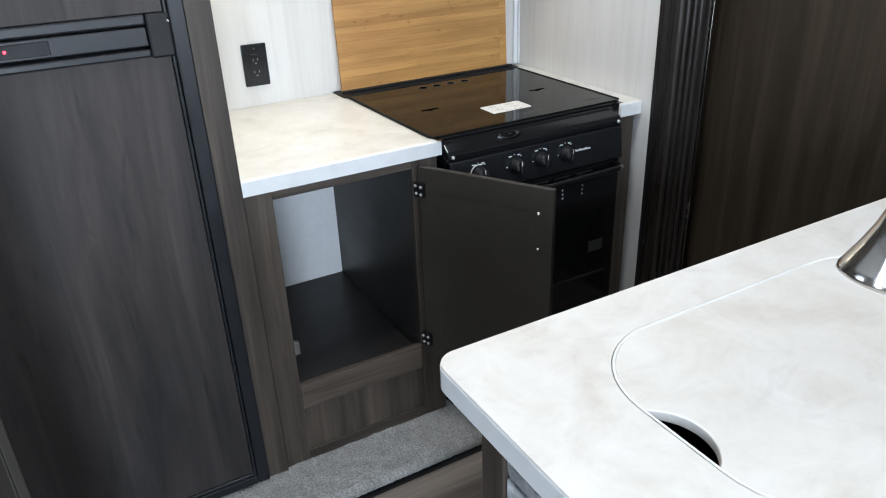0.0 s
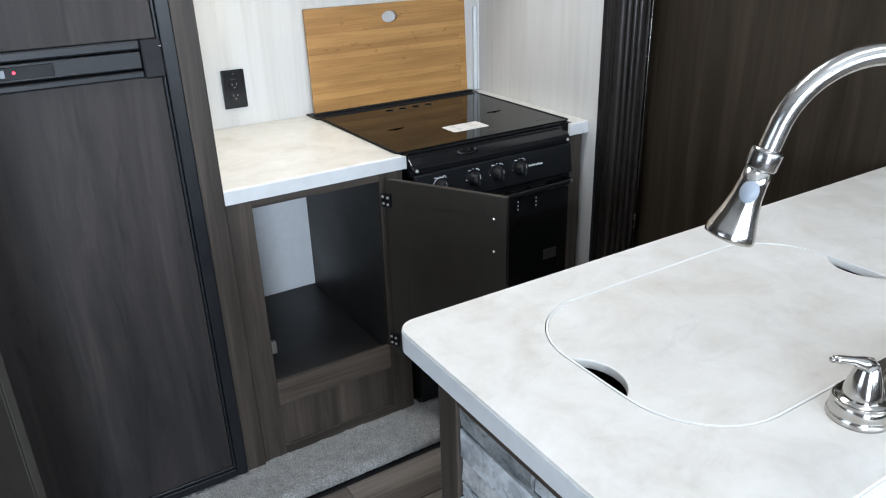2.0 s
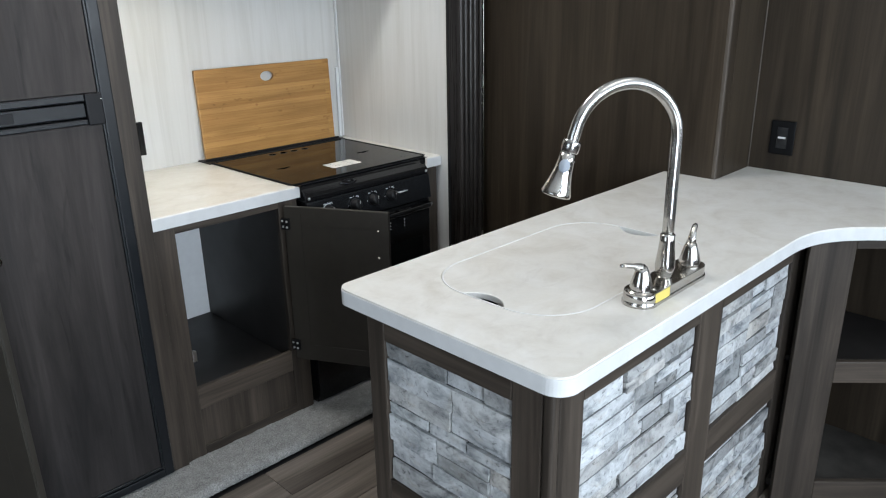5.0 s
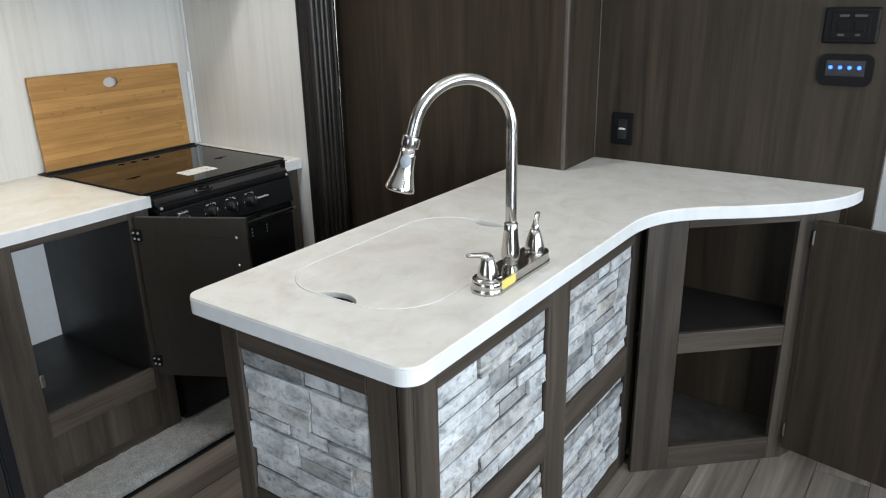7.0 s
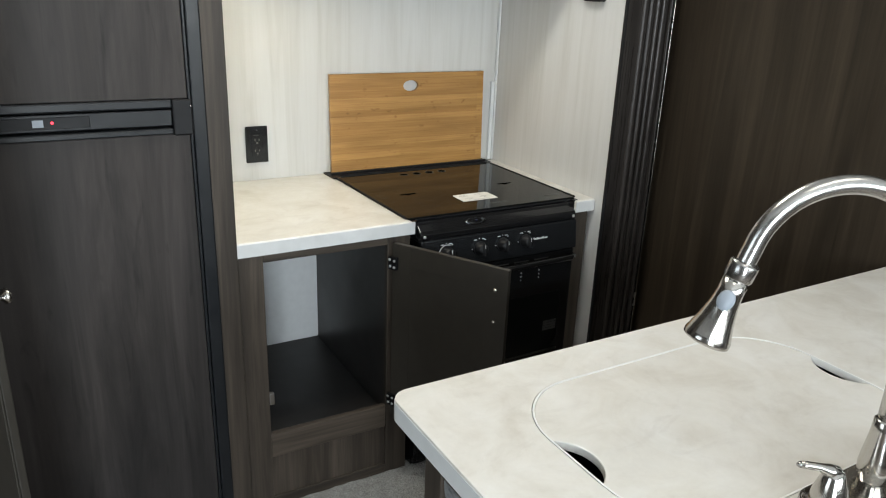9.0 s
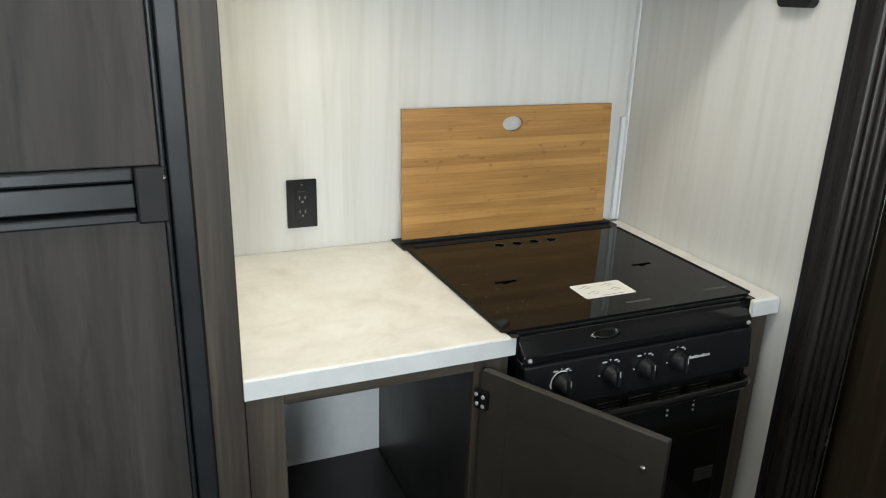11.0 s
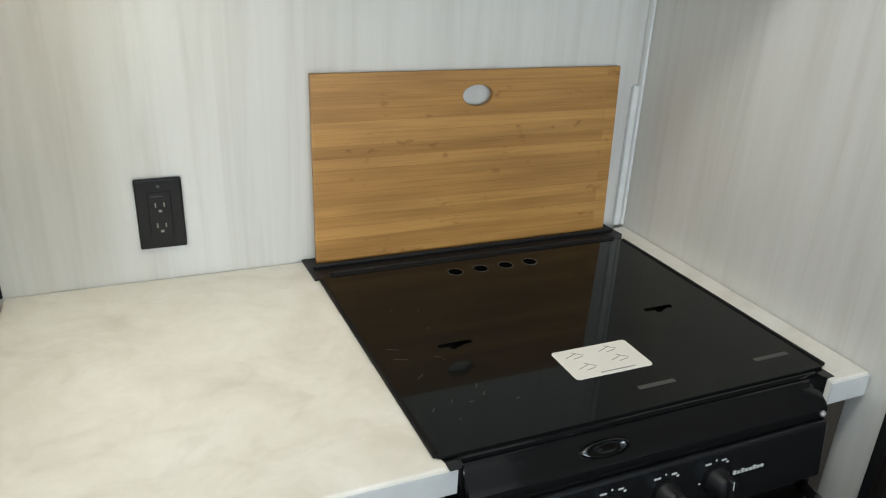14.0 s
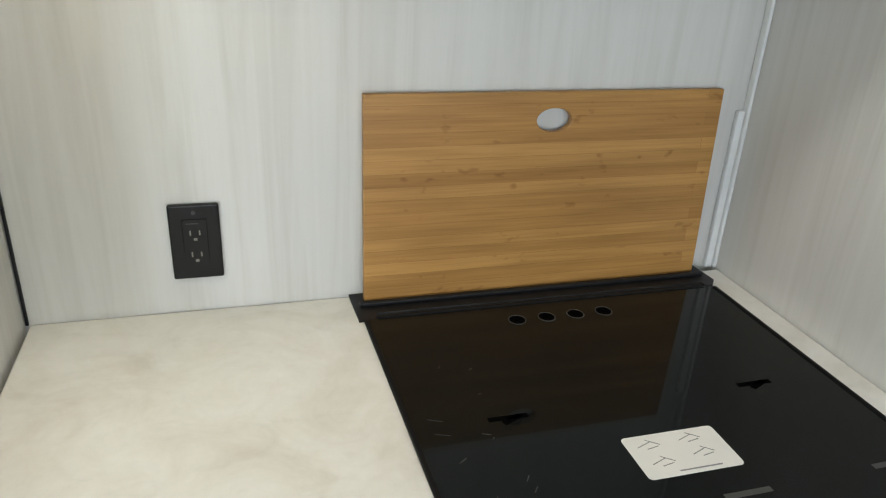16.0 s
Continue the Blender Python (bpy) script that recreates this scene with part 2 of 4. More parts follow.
M.update({
    "mottled": plain("mottled_brown_board", (0.046, 0.042, 0.037), 0.5, vary=0.45, scale=14),
    "black_matt": plain("black_matt_plastic", (0.005, 0.005, 0.0055), 0.5, vary=0.1, spec=0.15),
    "trim_metal": plain("dull_polished_trim", (0.55, 0.53, 0.49), 0.24, 1.0),
    "red": plain("red_sticker", (0.42, 0.05, 0.03), 0.5, vary=0.04),
    "beige": plain("beige_sticker", (0.38, 0.28, 0.17), 0.5, vary=0.15),
    "pull": plain("dark_chrome", (0.10, 0.105, 0.11), 0.12, 1.0),
    "bead": plain("white_rim_glint", (0.80, 0.80, 0.78), 0.35, vary=0.02),
    "wall_wood": wood("dark_wall_panel_wood", (0.0195, 0.0142, 0.0092), (0.0475, 0.0355, 0.0235), 2, 0.40),
    "fluted": wood("dark_reeded_wood", (0.013, 0.0108, 0.0095), (0.040, 0.034, 0.030), 2, 0.27),
    "dark_nickel": plain("dark_nickel", (0.40, 0.39, 0.38), 0.2, 1.0),
    "black_gloss": plain("black_gloss_plastic", (0.0110, 0.0118, 0.0130), 0.22, vary=0.1, spec=0.5),
    # near-black paints the shade inside holes, slots and the covered sink
    "hole_shade": plain("black_hole_shade", (0.002, 0.002, 0.002), 0.9, vary=0.0, spec=0.0),
    "faint": plain("faint_grey_print", (0.05, 0.05, 0.048), 0.5, vary=0.05),
    "vent": plain("dull_metal_vent", (0.09, 0.09, 0.088), 0.4, 0.6),
    "outlet": plain("outlet_black_plastic", (0.0055, 0.0055, 0.0060), 0.22, vary=0.1, spec=0.35),
    "zinc": plain("bright_zinc", (0.46, 0.46, 0.45), 0.42, 0.4),
    "slot": plain("brassy_slot", (0.20, 0.19, 0.16), 0.4, 0.8),
})

# ---- builders ----


def add_box(bm, x0, x1, y0, y1, z0, z1, bevel=0.0, seg=2):
    vs = [bm.verts.new((x, y, z)) for x in (x0, x1) for y in (y0, y1) for z in (z0, z1)]
    quads = ((0, 1, 3, 2), (4, 6, 7, 5), (0, 4, 5, 1), (2, 3, 7, 6), (0, 2, 6, 4), (1, 5, 7, 3))
    fs = [bm.faces.new([vs[i] for i in q]) for q in quads]
    if bevel:
        es = list({e for f in fs for e in f.edges})
        bmesh.ops.bevel(bm, geom=es, offset=bevel, segments=seg, profile=0.5, affect="EDGES")
    return bm


def box(*a, **k):
    return add_box(bmesh.new(), *a, **k)


def lathe(profile, turn=24, m=Matrix(), squash=1.0):
    bm = bmesh.new()
    rings = []
    for r, z in profile:
        rings.append([bm.verts.new(m @ Vector((r * math.cos(2 * math.pi * i / turn), squash * r * math.sin(2 * math.pi * i / turn), z))) for i in range(turn)])
    for a, b in zip(rings, rings[1:]):
        for i in range(turn):
            bm.faces.new((a[i], a[(i + 1) % turn], b[(i + 1) % turn], b[i]))
    bm.faces.new(rings[0][::-1])
    bm.faces.new(rings[-1])
    bmesh.ops.recalc_face_normals(bm, faces=bm.faces)
    return bm


def sweep(points, radii, turn=16):
    bm = bmesh.new()
    rings, up = [], Vector((0, 0, 1))
    side = None
    for i, (q, r) in enumerate(zip(points, radii)):
        d = (points[min(i + 1, len(points) - 1)] - points[max(i - 1, 0)]).normalized()
        if side is None:
            side = d.orthogonal().normalized()
        side = (side - d * side.dot(d)).normalized()
        other = d.cross(side)
        rings.append([bm.verts.new(q + r * (math.cos(2 * math.pi * k / turn) * side + math.sin(2 * math.pi * k / turn) * other)) for k in range(turn)])
    for a, b in zip(rings, rings[1:]):
        for k in range(turn):
            bm.faces.new((a[k], a[(k + 1) % turn], b[(k + 1) % turn], b[k]))
    bm.faces.new(rings[0][::-1])
    bm.faces.new(rings[-1])
    bmesh.ops.recalc_face_normals(bm, faces=bm.faces)
    return bm


def slab(outline, z0, z1, holes=()):
    """A flat slab from an outline, with holes, between two heights."""
    bm = bmesh.new()
    es = []
    for loop in (outline, *holes):
        vs = [bm.verts.new((x, y, z1)) for x, y in loop]
        es += [bm.edges.new((vs[i], vs[(i + 1) % len(vs)])) for i in range(len(vs))]
    bmesh.ops.triangle_fill(bm, use_beauty=True, use_dissolve=False, edges=es)
    top = list(bm.faces)
    r = bmesh.ops.extrude_face_region(bm, geom=top, use_keep_orig=True)
    for v in r["geom"]:
        if isinstance(v, bmesh.types.BMVert):
            v.co.z = z0
    bmesh.ops.recalc_face_normals(bm, faces=bm.faces)
    return bm


def arc(cx, cy, r, a0, a1, n=10):
    return [(cx + r * math.cos(radians(a0 + (a1 - a0) * i / n)), cy + r * math.sin(radians(a0 + (a1 - a0) * i / n))) for i in range(n + 1)]


def bezier(p0, p1, p2, p3, n=14):
    out = []
    for i in range(n + 1):
        t = i / n
        w = ((1 - t) ** 3, 3 * t * (1 - t) ** 2, 3 * t * t * (1 - t), t ** 3)
        out.append(tuple(sum(k * p[c] for k, p in zip(w, (p0, p1, p2, p3))) for c in (0, 1)))
    return out


def mesh_of(name, bm, material, smooth=False):
    me = bpy.data.meshes.new(name)
    bm.to_mesh(me)
    bm.free()
    if smooth:
        for f in me.polygons:
            f.use_smooth = True
    me.materials.append(material)
    return me


def soften(ob, width=0.004, seg=3, angle=40):
    b = ob.modifiers.new("bevel", "BEVEL")
    b.width, b.segments, b.limit_method, b.angle_limit = width, seg, "ANGLE", radians(angle)
    return ob


def thing(name, at, label, category, group="", kind=""):
    ob = new(name)
    ob.location = at
    ob.empty_display_size = 0.05
    return tagged(ob, label, category, group, kind)


def part(name, bm, material, parent, label="", smooth=False):
    ob = new(name, mesh_of(name, bm, material, smooth))
    ob.parent = parent
    if parent.type == "EMPTY":
        ob.matrix_parent_inverse = Matrix.Translation(-parent.location)
    return tagged(ob, label)


def solid(name, bm, material, label="", category="", kind="", group="", smooth=False):
    return tagged(new(name, mesh_of(name, bm, material, smooth)), label, category, group, kind)


def turned(bm, m):
    bmesh.ops.transform(bm, matrix=m, verts=bm.verts)
    return bm

# ---- structure ----
EY, CT, IT = 0.003, 0.834, 0.861
AX, BX, NY, BEND = 0.882, 1.12, -1.583, -2.447

solid("floor", box(-2.76, 2.26, -4.26, 0.1, -0.06, -0.014), M["mortar"], "dark subfloor under grey-brown vinyl planks", "floor", "structure")
solid("wall_back", box(-0.47, 0.72, 0.006, 0.07, 0, 2.0), M["white_wall"], "pale streaked wallboard behind the stove", "wall", "structure")
solid("wall_slide_side", box(0.678, 0.705, -0.6405, 0.004, 0.0, 2.0, bevel=0.002), M["white_wall"], "pale streaked wallboard beside the stove", "wall", "structure")
solid("wall_slide_cavity", box(0.7065, 0.93, -0.620, 0.07, 0.0, 2.0), M["wall_wood"], "dark wood wall behind the slide trim", "wall", "structure")
solid("wall_dark", box(AX, AX + 0.05, NY, -0.622, 0.0, 2.3), M["wall_wood"], "dark brown wood-grain wall panel", "wall", "structure")
solid("wall_nook", box(AX + 0.052, BX, NY, NY + 0.05, 0.0, 2.3), M["wall_wood"], "dark wood-grain return wall beside the counter", "wall", "structure")
solid("wall_switches", box(BX, BX + 0.05, BEND, NY + 0.05, 0.0, 2.3), M["wall_wood"], "dark brown wood-grain wall carrying switches", "wall", "structure")
solid("wall_hall", box(2.2, 2.26, -4.2, -0.66, 0.0, 2.3), M["white_wall"], "pale wallboard of the hall", "wall", "structure")
for nm, y0, y1, z0, z1 in (("wall_left", -4.2, -2.35, 0, 2.3), ("wall_left_far", -1.19, 0.1, 0, 2.3), ("wall_left_low", -2.35, -1.19, 0, 0.88), ("wall_left_top", -2.35, -1.19, 1.82, 2.3)):
    solid(nm, box(-2.76, -2.72, y0, y1, z0, z1), M["wood"], "dark wood-grain wall round an added, unseen window", "wall", "structure")
solid("wall_front_low", box(-1.18, 2.26, -4.26, -4.2, 0, 0.94), M["wood"], "dark wood-grain wall under a window", "wall", "structure")
solid("wall_front_top", box(-2.76, 2.26, -4.26, -4.2, 1.9, 2.3), M["wood"], "dark wood-grain wall over a window", "wall", "structure")
solid("wall_front_left", box(-1.18, -0.75, -4.26, -4.2, 0.94, 1.9), M["wood"], "dark wood-grain wall beside a window", "wall", "structure")
solid("wall_front_far", box(-2.76, -1.92, -4.26, -4.2, 0, 1.9), M["wood"], "dark wood-grain wall beside the entry door", "wall", "structure")
solid("wall_front_right", box(1.2, 2.26, -4.26, -4.2, 0.94, 1.9), M["wood"], "dark wood-grain wall beside a window", "wall", "structure")
solid("wall_pantry", box(-2.72, -1.165, -0.60, -0.54, 0, 2.0), M["wood"], "dark wood-grain cabinet wall", "wall", "structure")
solid("ceiling", box(-2.76, 2.26, -4.26, -0.60, 2.3, 2.34), M["ceiling"], "white ceiling", "ceiling", "structure")
solid("ceiling_slide", box(-2.76, 0.72, -0.62, 0.08, 2.0, 2.04), M["ceiling"], "white ceiling of the slide-out", "ceiling", "structure")
solid("wall_over_slide", box(-2.76, AX, -0.66, -0.622, 1.98, 2.3), M["wood"], "dark wood fascia over the slide-out", "wall", "structure")
solid("wall_cupboards", box(-0.47, 0.676, -0.42, 0.004, 1.5, 2.0), M["wood"], "dark wood overhead cupboard front", "wall", "structure")
solid("corner_trim", box(AX - 0.003, AX + 0.009, NY - 0.003, NY + 0.009, IT, 2.3, bevel=0.002), M["alu"], "narrow silver corner trim", "trim", "structure")
solid("corner_trim", box(BX - 0.006, BX - 0.0005, NY - 0.005, NY - 0.0005, IT, 2.3, bevel=0.003), M["alu"], "narrow silver inside corner trim", "trim", "structure")
solid("corner_trim", box(0.671, 0.6775, -0.010, 0.0055, CT, 2.0, bevel=0.003), M["white"], "white inside corner trim", "trim", "structure")
solid("corner_trim", box(0.657, 0.6705, -0.004, 0.0055, CT, 1.125, bevel=0.002), M["white"], "white upright bead beside the board", "trim", "structure")
solid("corner_trim", box(-0.4685, -0.4645, 0.0015, 0.0055, CT, 2.0), M["black"], "dark seam in the wall corner", "trim", "structure")


def fluted_trim():
    """Upright slide-out moulding with reeds."""
    bm = bmesh.new()
    x0, x1, n = 0.6765, 0.846, 140
    prof = []
    for i in range(n + 1):
        u = i / n
        x = x0 + (x1 - x0) * u
        y = -0.648
        for c, w, h in ((0.385, 0.055, 0.009), (0.535, 0.055, 0.009), (0.675, 0.05, 0.010), (0.81, 0.05, 0.010)):
            d = (u - c) / w
            if abs(d) < 1:
                y -= h * math.sqrt(1 - d * d)
        if u > 0.93:
            y -= 0.013 * math.sqrt(max(0.0, 1 - ((u - 0.965) / 0.036) ** 2))
        prof.append((x, y))
    prof += [(x1, -0.6215), (0.7065, -0.6215), (0.7065, -0.6415), (x0, -0.6415)]
    lo = [bm.verts.new((x, y, 0.0)) for x, y in prof]
    hi = [bm.verts.new((x, y, 2.0)) for x, y in prof]
    k = len(prof)
    for i in range(k):
        bm.faces.new((lo[i], lo[(i + 1) % k], hi[(i + 1) % k], hi[i]))
    bm.faces.new(lo[::-1])
    bm.faces.new(hi)
    bmesh.ops.recalc_face_normals(bm, faces=bm.faces)
    return bm


solid("slide_trim", fluted_trim(), M["fluted"], "dark reeded moulding round the slide-out", "trim", "structure")
# metal strip stands in for the highlight on the moulding's edge bead
solid("slide_trim_bead", box(0.8465, 0.8495, -0.664, -0.6225, 0.0, 2.0, bevel=0.0012), M["trim_metal"], "thin silver bead carrying the highlight on the reeded moulding's edge", "trim", "structure")
solid("slide_trim", box(0.6735, 0.6762, -0.654, -0.6415, 0.0, 2.0), M["black"], "black seal strip beside the moulding", "trim", "structure")


def window_frame(name, x0, x1, y0, y1, z0, z1):
    w = thing(name, ((x0 + x1) / 2, (y0 + y1) / 2, z0), "window with a black frame", "window", "", "structure")
    flat_y = (y1 - y0) < (x1 - x0)
    for a, b, c, d in ((0, 1, 0, 0.03), (0, 1, 0.97, 1), (0, 0.03, 0.03, 0.97), (0.97, 1, 0.03, 0.97), (0.49, 0.51, 0.03, 0.97)):
        za, zb = z0 + (z1 - z0) * c, z0 + (z1 - z0) * d
        if flat_y:
            part("window_frame", box(x0 + (x1 - x0) * a, x0 + (x1 - x0) * b, y0, y1, za, zb), M["black"], w)
        else:
            part("window_frame", box(x0, x1, y0 + (y1 - y0) * a, y0 + (y1 - y0) * b, za, zb), M["black"], w)


# the first is an added, unseen window for the left fill
window_frame("added_window", -2.755, -2.735, -2.35, -1.19, 0.88, 1.82)
window_frame("window_1", -0.75, 1.2, -4.25, -4.215, 0.94, 1.9)

# ---- island ----
isl = thing("kitchen_island", (0.2, -1.7, 0), "dark wood kitchen island with stacked-stone panels", "island")
part("end_panel", box(-0.372, -0.360, -1.91, -1.47, 0.02, 0.8255), M["mortar"], isl, "dark backing of the stone")
part("front_panel", box(-0.372, 0.72, -1.912, -1.90, 0.02, 0.8255), M["mortar"], isl, "dark backing of the stone")
part("back_panel", box(-0.384, AX - 0.004, -1.460, -1.448, 0.02, 0.8255), M["wood"], isl)
part("base_board", box(-0.36, 0.70, -1.895, -1.48, 0.0, 0.022), M["inside"], isl)


def end_bar(name, y0, y1, z0, z1, mat):
    part(name, box(-0.386, -0.3725, y0, y1, z0, z1, bevel=0.003), mat, isl)


def front_bar(name, x0, x1, z0, z1, mat):
    part(name, box(x0, x1, -1.926, -1.9125, z0, z1, bevel=0.003), mat, isl)


end_bar("stile", -1.500, -1.448, 0.0, 0.8255, M["wood"])
end_bar("stile", -1.905, -1.838, 0.0, 0.8255, M["wood"])
for z0, z1 in ((0.748, 0.8255), (0.335, 0.412), (0.0, 0.045)):
    end_bar("rail", -1.838, -1.500, z0, z1, M["wood_y"])
part("corner_post", box(-0.3885, -0.366, -1.929, -1.9055, 0.0, 0.8255, bevel=0.008, seg=4), M["wood"], isl)
front_bar("stile", -0.3655, -0.293, 0.0, 0.8255, M["wood"])
front_bar("stile", 0.135, 0.243, 0.0, 0.8255, M["wood"])
front_bar("stile", 0.642, 0.72, 0.0, 0.8255, M["wood"])
for x0, x1 in ((-0.293, 0.135), (0.243, 0.642)):
    for z0, z1 in ((0.744, 0.8255), (0.340, 0.428), (0.0, 0.043)):
        front_bar("rail", x0, x1, z0, z1, M["wood_x"])

# corner cupboard under the flared end of the counter
DL, DR = Vector((0.650, -1.960, 0)), Vector((0.985, -2.318, 0))
DU = (DR - DL).normalized()
DN = Vector((DU.y, -DU.x, 0))
DLEN = (DR - DL).length
DM = Matrix(((DU.x, -DN.x, 0, DL.x), (DU.y, -DN.y, 0, DL.y), (0, 0, 1, 0), (0, 0, 0, 1)))


def diag(*a, **k):
    """A box given along, behind and above the slanted front."""
    return turned(box(*a, **k), DM)


cup = thing("corner_cupboard", (0.82, -2.14, 0), "open dark wood corner cupboard with a shelf", "cabinet")
part("stile", diag(0, 0.116, 0, 0.018, 0, 0.8255, bevel=0.002), M["wood"], cup)
part("stile", diag(DLEN - 0.045, DLEN, 0, 0.018, 0, 0.8255, bevel=0.002), M["wood"], cup)
part("rail", box(0.116, DLEN - 0.045, 0, 0.018, 0.785, 0.8255, bevel=0.002), M["wood_x"], cup).matrix_basis = DM
part("rail", box(0.116, DLEN - 0.045, 0.001, 0.018, 0.398, 0.462, bevel=0.002), M["wood_x"], cup).matrix_basis = DM
part("rail", box(0.116, DLEN - 0.045, 0, 0.018, 0.0, 0.078, bevel=0.002), M["wood_x"], cup).matrix_basis = DM
TRI = [(0.69, -1.96), (0.97, -2.27), (BX - 0.012, -2.36), (BX - 0.012, -1.60), (0.735, -1.60)]
part("shelf", slab(TRI, 0.440, 0.458), M["inside"], cup)
part("bottom", slab(TRI, 0.03, 0.052), M["mottled"], cup, "mottled cupboard floor")
part("side", box(0.735, 0.75, -1.935, -1.60, 0.052, 0.8255), M["inside"], cup)
part("back", box(0.752, BX - 0.012, -1.64, -1.625, 0.052, 0.8255), M["wall_wood"], cup)
part("back", box(BX - 0.011, BX - 0.002, -2.38, -1.60, 0.0, 0.8255), M["wall_wood"], cup)
part("side", turned(box(0, 0.12, 0, 0.014, 0, 0.8255), pose(0.985, -2.318, 0, 0, 0, -23)), M["wood"], cup)
# its door, swung wide open
cd = thing("cupboard_door", (0.972, -2.325, 0.06), "dark wood cupboard door standing open", "door")
CDM = pose(0.972, -2.329, 0, 0, 0, -100)
part("panel", turned(box(0, 0.40, -0.016, 0.0, 0.055, 0.792, bevel=0.003), CDM), M["wall_wood"], cd)
for z0, z1 in ((0.055, 0.115), (0.732, 0.792)):
    part("rail", turned(box(0.06, 0.34, 0.0005, 0.003, z0, z1, bevel=0.001), CDM), M["wall_wood"], cd)
for x0, x1 in ((0.0, 0.06), (0.34, 0.40)):
    part("stile", turned(box(x0, x1, 0.0005, 0.003, 0.055, 0.792, bevel=0.001), CDM), M["wall_wood"], cd)
for z in (0.735, 0.105):
    h = part("hinge", turned(box(-0.012, 0.03, 0.003, 0.014, z - 0.022, z + 0.022, bevel=0.003), CDM), M["steel"], cd, "small steel cup hinge")
    for dz in (-0.013, 0.013):
        part("screw", lathe([(0.0, 0.0), (0.004, 0.0), (0.003, 0.002)], 10, CDM @ pose(0.02, 0.014, z + dz, -90)), M["nickel"], h)

# island worktop
outline = [(AX, -1.415), (AX, NY - 0.002), (BX, NY - 0.002), (BX, -2.405)]
outline += bezier((BX - 0.004, -2.412), (0.955, -2.405), (0.835, -2.265), (0.747, -2.152))
outline += bezier((0.747, -2.152), (0.665, -2.035), (0.600, -1.979), (0.450, -1.979))[1:]
outline += arc(-0.396, -1.940, 0.039, 270, 180) + arc(-0.405, -1.445, 0.030, 180, 90)


def round_rect(x0, x1, y0, y1, r):
    return (arc(x0 + r, y0 + r, r, 180, 270) + arc(x1 - r, y0 + r, r, 270, 360) + arc(x1 - r, y1 - r, r, 0, 90) + arc(x0 + r, y1 - r, r, 90, 180))


def bitten(x0, x1, y0, y1, r, bite, depth):
    """A rounded outline with a finger notch bitten out of both ends."""
    pts = round_rect(x0, x1, y0, y1, r)
    mid = (y0 + y1) / 2
    rad = (bite * bite + depth * depth) / (2 * depth)
    half = math.degrees(math.asin(bite / rad))
    left = arc(x0 + depth - rad, mid, rad, half, -half, 14)
    right = arc(x1 - depth + rad, mid, rad, 180 + half, 180 - half, 14)
    q = 11
    return pts[:2 * q] + right + pts[2 * q:] + left


SX0, SX1, SY0, SY1 = -0.289, 0.290, -1.858, -1.500
top = solid("island_countertop", slab(outline, IT - 0.035, IT, [round_rect(SX0, SX1, SY0, SY1, 0.123)[::-1]]), M["laminate"], "cream marbled laminate worktop with a flared end", "countertop")
soften(top, 0.005, 3)


def edge_band(loop, z0, z1, out, closed=True):
    """A thin strip that follows an outline."""
    bm = bmesh.new()
    n = len(loop)
    rows = []
    for i, (x, y) in enumerate(loop):
        ax, ay = loop[(i - 1) % n] if closed or i else loop[i]
        bx, by = loop[(i + 1) % n] if closed or i < n - 1 else loop[i]
        d = Vector((bx - ax, by - ay)).normalized()
        nx, ny = -d.y * out, d.x * out
        rows.append([bm.verts.new(v) for v in ((x + nx, y + ny, z0), (x + nx, y + ny, z1), (x - nx, y - ny, z1), (x - nx, y - ny, z0))])
    for a, b in zip(rows, rows[1:]):
        for k in range(4):
            bm.faces.new((a[k], b[k], b[(k + 1) % 4], a[(k + 1) % 4]))
    bm.faces.new(rows[0])
    bm.faces.new(rows[-1][::-1])
    bmesh.ops.recalc_face_normals(bm, faces=bm.faces)
    return bm


part("edge_band", edge_band(outline[4:], IT - 0.0345, IT - 0.0045, 0.0012, False), M["edge"], top, "white laminate edge strip")
lid = solid("sink_cover", slab(bitten(SX0 + 0.0042, SX1 - 0.0042, SY0 + 0.0042, SY1 - 0.0042, 0.1188, 0.052, 0.030), IT - 0.014, IT - 0.0005), M["laminate"], "cream laminate sink cover set flush in the worktop", "sink cover")
soften(lid, 0.0016, 2)
# ledge, rim and bowl are blacked out so the notches look shaded
solid("sink_ledge", slab(round_rect(SX0 + 0.0012, SX1 - 0.0012, SY0 + 0.0012, SY1 - 0.0012, 0.1218), IT - 0.0352, IT - 0.0142, [round_rect(SX0 + 0.006, SX1 - 0.006, SY0 + 0.006, SY1 - 0.006, 0.117)[::-1]]), M["hole_shade"], "ledge under the sink cover, blacked out as shade", "sink", "structure")
solid("sink_rim", slab(round_rect(SX0 - 0.004, SX1 + 0.004, SY0 - 0.004, SY1 + 0.004, 0.127), IT - 0.046, IT - 0.0356, [round_rect(SX0 + 0.005, SX1 - 0.005, SY0 + 0.005, SY1 - 0.005, 0.118)[::-1]]), M["hole_shade"], "ledge carrying the sink cover, blacked out as shade", "sink", "structure")


def bead(outer, inner, z0, z1):
    return slab(outer, z0, z1, [inner[::-1]])


# white ring in the joint imitates the shine on the bevelled edges
part("rim_glint", bead(round_rect(SX0 + 0.0013, SX1 - 0.0013, SY0 + 0.0013, SY1 - 0.0013, 0.1217), round_rect(SX0 + 0.0040, SX1 - 0.0040, SY0 + 0.0040, SY1 - 0.0040, 0.1190), IT - 0.012, IT + 0.0005), M["bead"], lid, "thin white ring painting the shine of the cover's edge")


